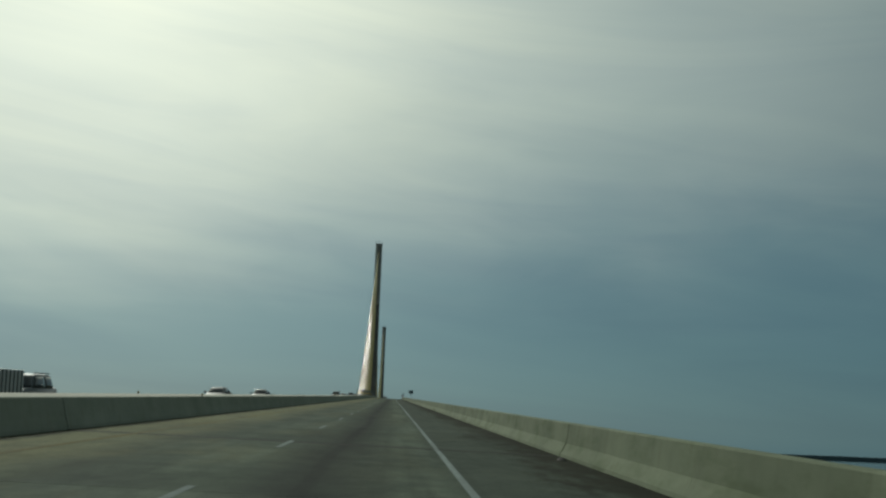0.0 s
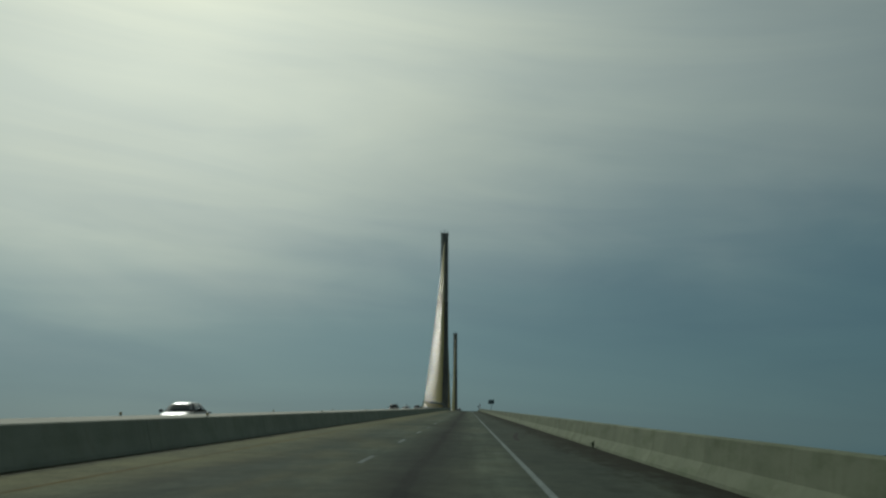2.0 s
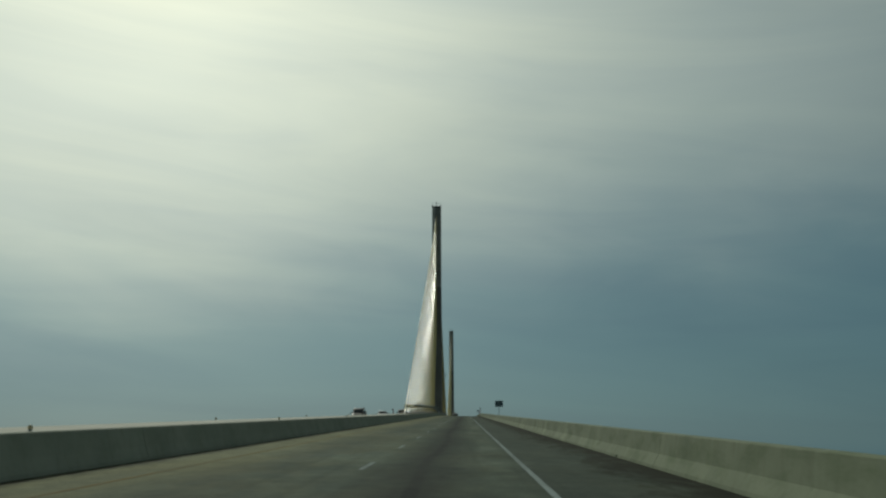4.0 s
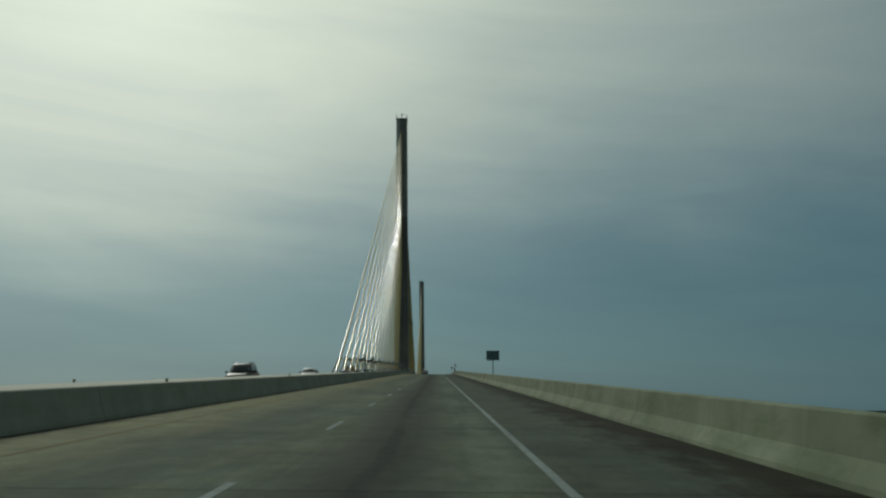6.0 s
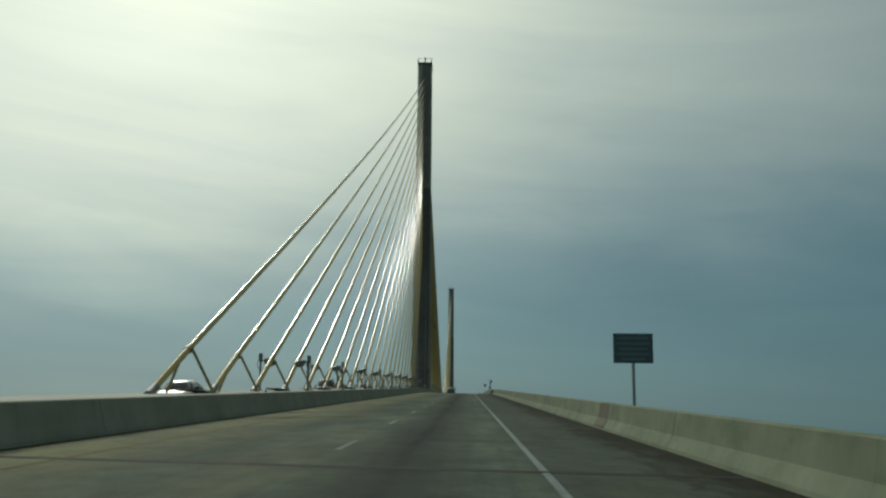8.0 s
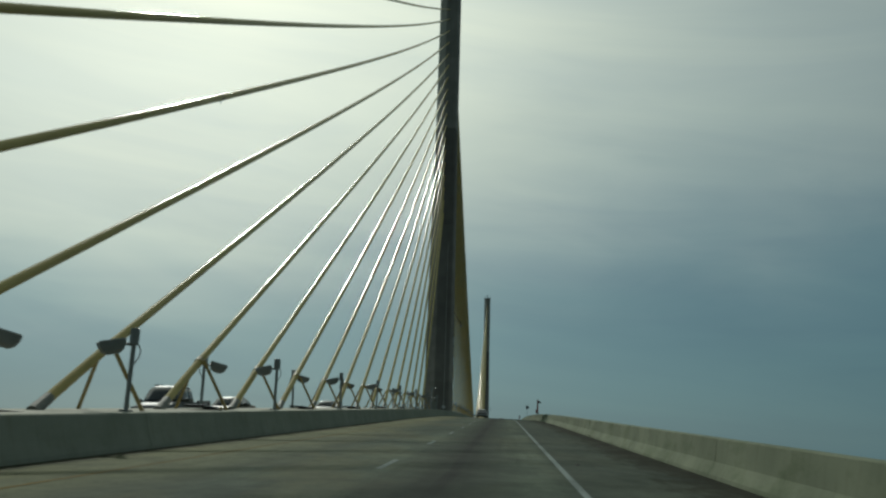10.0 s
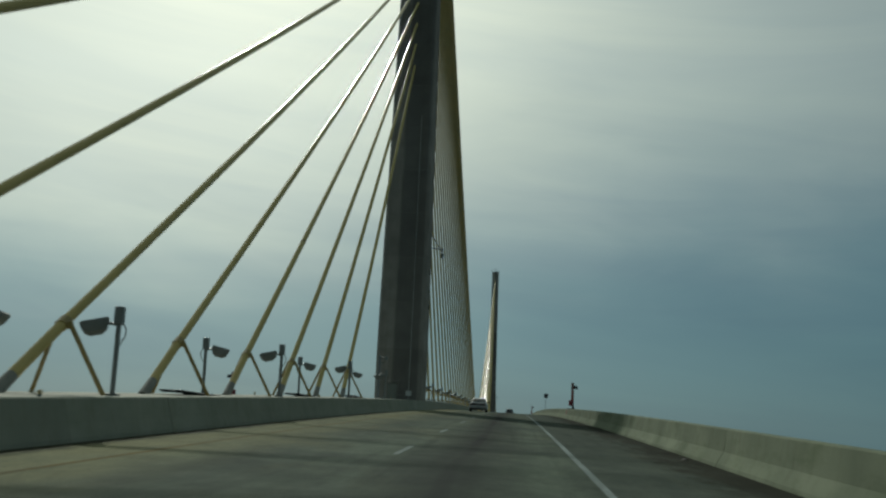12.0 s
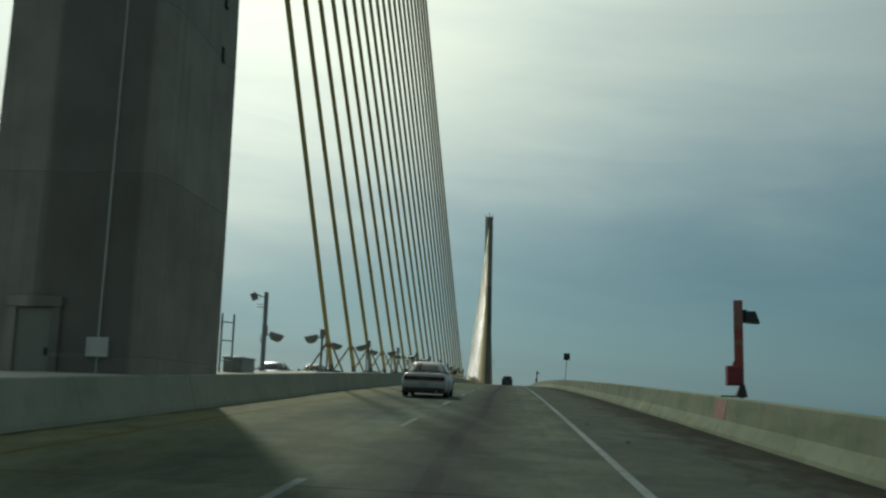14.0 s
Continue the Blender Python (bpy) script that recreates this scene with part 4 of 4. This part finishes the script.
JOINTS = (-427.7, -190.0, 120.0, 430.0)
for tag, sgn in (("road_1", 1), ("road_2", -1)):
    road = base(tag)
    tagged(road, "worn concrete roadway with oil-darkened lanes", "road", kind="structure")
    y = -427.7 - PANEL * 10
    while y < Y1 - PANEL:
        x0, x1 = XC + sgn * 1.6, XC + sgn * 14.3
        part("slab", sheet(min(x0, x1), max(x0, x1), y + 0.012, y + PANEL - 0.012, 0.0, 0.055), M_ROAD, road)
        y += PANEL
    for y in JOINTS:
        x0, x1 = XC + sgn * 1.9, XC + sgn * 14.2
        part("expansion_joint", sheet(min(x0, x1), max(x0, x1), y - 0.17, y + 0.17, 0.004, 0.05, 1, 1), M_JOINT, road, "dark steel and rubber joint across the road")



def tar_seam(points, width):
    """A ragged ribbon of tar along a crack."""
    bm = bmesh.new()
    pairs = []
    n = 10 * (len(points) - 1)
    for i in range(n + 1):
        k = min(i // 10, len(points) - 2)
        u = i / 10 - k
        x = points[k][0] + (points[k + 1][0] - points[k][0]) * u + 0.05 * noise.noise((i * 0.7, width, 0))
        y = points[k][1] + (points[k + 1][1] - points[k][1]) * u + 0.05 * noise.noise((i * 0.7, 4.0, 0))
        dx, dy = points[k + 1][0] - points[k][0], points[k + 1][1] - points[k][1]
        q = math.hypot(dx, dy)
        h = width * (0.5 + 0.45 * noise.noise((i * 0.9, 9.0, 0))) * min(1.0, 0.3 + i / 4, 0.3 + (n - i) / 4)
        pairs.append([bm.verts.new((x + s * dy / q * h, y - s * dx / q * h, road_z(x + s * dy / q * h, y - s * dx / q * h) + 0.004)) for s in (-1, 1)])
    for a, b in zip(pairs, pairs[1:]):
        bm.faces.new((a[0], a[1], b[1], b[0]))
    bmesh.ops.recalc_face_normals(bm, faces=bm.faces)
    return bm


near_road = bpy.data.objects["road_1"]
part("tar_seam", tar_seam(((11.8, -340.9), (12.8, -340.75), (13.6, -340.9), (14.15, -341.3)), 0.42), M_JOINT, near_road, "dark tar seam across the shoulder")
part("tar_seam", tar_seam(((12.35, -341.1), (12.25, -343.4), (12.1, -345.2), (11.95, -348.0), (11.9, -352.0)), 0.2), M_JOINT, near_road)
part("tar_seam", tar_seam(((12.3, -3.2), (12.9, -3.6), (13.6, -4.0)), 0.3), M_JOINT, near_road)

for sgn in (1, -1):
    mark_set = base("trim")
    tagged(mark_set, "worn painted lane lines on the roadway", "lane marking", kind="structure")
    mid = XC + sgn * (XR - XC - 3.66)
    y = -2.0 - PANEL * 44
    while y < Y1 - PANEL:
        part("dash", sheet(mid - 0.06, mid + 0.06, y - 1.55, y + 1.55, 0.004, 0.0, 1, 2), M_WHITE, mark_set, "short white lane dash")
        edge = XC + sgn * (XR - XC)
        part("edge_line", sheet(edge - 0.062, edge + 0.062, y - PANEL / 2, y + PANEL / 2, 0.004, 0.0, 1, 3), M_WHITE, mark_set, "solid white edge line")
        inner = XC + sgn * (XR - XC - 7.45)
        part("inner_line", sheet(inner - 0.05, inner + 0.05, y - PANEL / 2, y + PANEL / 2, 0.004, 0.0, 1, 3), M_YELLOW, mark_set, "faded yellow inner line")
        y += PANEL

# ---- walls along the roadways, cast in lengths ----
OUTER = ((0.0, 0.0), (0.02, 0.075), (0.175, 0.33), (0.25, 0.805), (0.27, 0.827), (0.49, 0.827), (0.51, 0.805), (0.53, -0.40), (0.0, -0.05))
INNER = ((0.0, 0.0), (0.015, 0.075), (0.10, 0.33), (0.215, 0.769), (0.235, 0.79), (0.48, 0.79), (0.48, -0.05))


def wall_length(outline, foot, sgn, a, b):
    """One cast length; foot(y) is the lateral place of its toe, sgn the side towards which it thickens."""
    bm = bmesh.new()
    at = lambda y: (lambda x, z: (foot(y) + sgn * x, y, road_z(foot(y), y) + z))
    return add_prism(bm, outline, at(a), at(b))


WALLS = (("wall_outer_1", OUTER, lambda y: 14.21, 1, M_BARRIER, "pale weathered concrete parapet along the road's edge"),
         ("wall_inner_1", INNER, lambda y: 2.0 + flare(y), -1, M_MEDIAN, "grey concrete median wall along the roadway"),
         ("wall_inner_2", INNER, lambda y: 2 * XC - 2.0 - flare(y), 1, M_MEDIAN, "grey concrete median wall of the opposite roadway"),
         ("wall_outer_2", OUTER, lambda y: 2 * XC - 14.21, -1, M_BARRIER, "pale concrete parapet of the opposite roadway"))
for tag, outline, foot, sgn, mat, label in WALLS:
    wall = base(tag)
    tagged(wall, label, "barrier wall", kind="structure")
    y = -427.7 - 5.08 * 24
    n = 0
    while y < Y1 - 6 and n < 235:
        gap = 0.07 if n == 24 else (0.03 if n % 6 == 0 else 0.006)
        part("wall_length", wall_length(outline, foot, sgn, y + gap, y + 5.08), mat, wall)
        y += 5.08
        n += 1

# red wash on the parapet below the phone
part("stain", wall_length(((-0.004, 0.34), (0.066, 0.78), (0.12, 0.78), (0.12, 0.34)), lambda y: 14.21 + 0.172, 1, -1.3, -0.1), M_STAIN, bpy.data.objects["wall_outer_1"], "faded red paint patch")


def debris(x, y, size):
    rings = []
    for z in (0, 0.5, 1.0):
        rings.append([(size * (1 - 0.6 * z) * (1 + 0.4 * noise.noise((a * 1.7, y, z))) * math.cos(a * 0.785), size * 1.5 * (1 - 0.6 * z) * math.sin(a * 0.785), z * size * 0.5) for a in range(8)])
    ob = link_mesh("debris", loft(rings), M_DEBRIS)
    ob.matrix_world = pose(x, y, road_z(x, y) + 0.002, 0, 0, 40 * size)
    tagged(ob, "small dark scrap of road debris on the shoulder", "debris", "scraps on the shoulder")


for x, y, s in ((14.0, -318.2, 0.16), (13.8, -195.0, 0.10), (13.4, -108.0, 0.09), (11.6, -121.0, 0.07), (11.5, 0.5, 0.07), (11.8, -5.0, 0.07), (13.95, -429.5, 0.14), (13.7, -280.0, 0.09), (13.9, -60.0, 0.1)):
    debris(x, y, s)

# darker repaired stretch of the parapet at the road sign
part("repair", wall_length(((-0.004, 0.09), (0.171, 0.33), (0.246, 0.807), (0.268, 0.831), (0.44, 0.831), (0.44, 0.60), (0.20, 0.20)), lambda y: 14.21, 1, -174.3, -172.2), M_REPAIR, bpy.data.objects["wall_outer_1"], "darker repaired stretch of concrete")


def weed(x, y, size, seed):
    """A tuft of thin blades rooted in the dirt at the foot of the wall."""
    rng = random.Random(seed)
    p = base("weed", pose(x, y, road_z(x, y)))
    for j in range(14):
        a, lean, tall = rng.uniform(0, 6.28), rng.uniform(0.15, 0.8), size * rng.uniform(0.5, 1.1)
        c, d = math.cos(a), math.sin(a)
        w = 0.10 * size * rng.uniform(0.6, 1.2)
        spine = [Vector((c * lean * tall * u * u, d * lean * tall * u * u, tall * u * (1 - 0.25 * lean * u))) for u in (0, 0.35, 0.7, 1.0)]
        across = Vector((-d, c, 0))
        rings = [[q - across * w * f, q + Vector((c, d, 0.3)) * w * 0.2 * f, q + across * w * f, q - Vector((c, d, 0.3)) * w * 0.1 * f] for q, f in zip(spine, (0.5, 1.0, 0.7, 0.06))]
        part("blade", loft(rings), M_WEED, p)
    tagged(p, "small dusty green weed at the foot of the wall", "weed", "weeds along the parapet")


for n, (x, y, size) in enumerate(((14.12, -202.1, 0.17), (14.13, -357.6, 0.30), (14.1, -301.0, 0.12), (14.12, -96.0, 0.14))):
    weed(x, y, size, 40 + n)
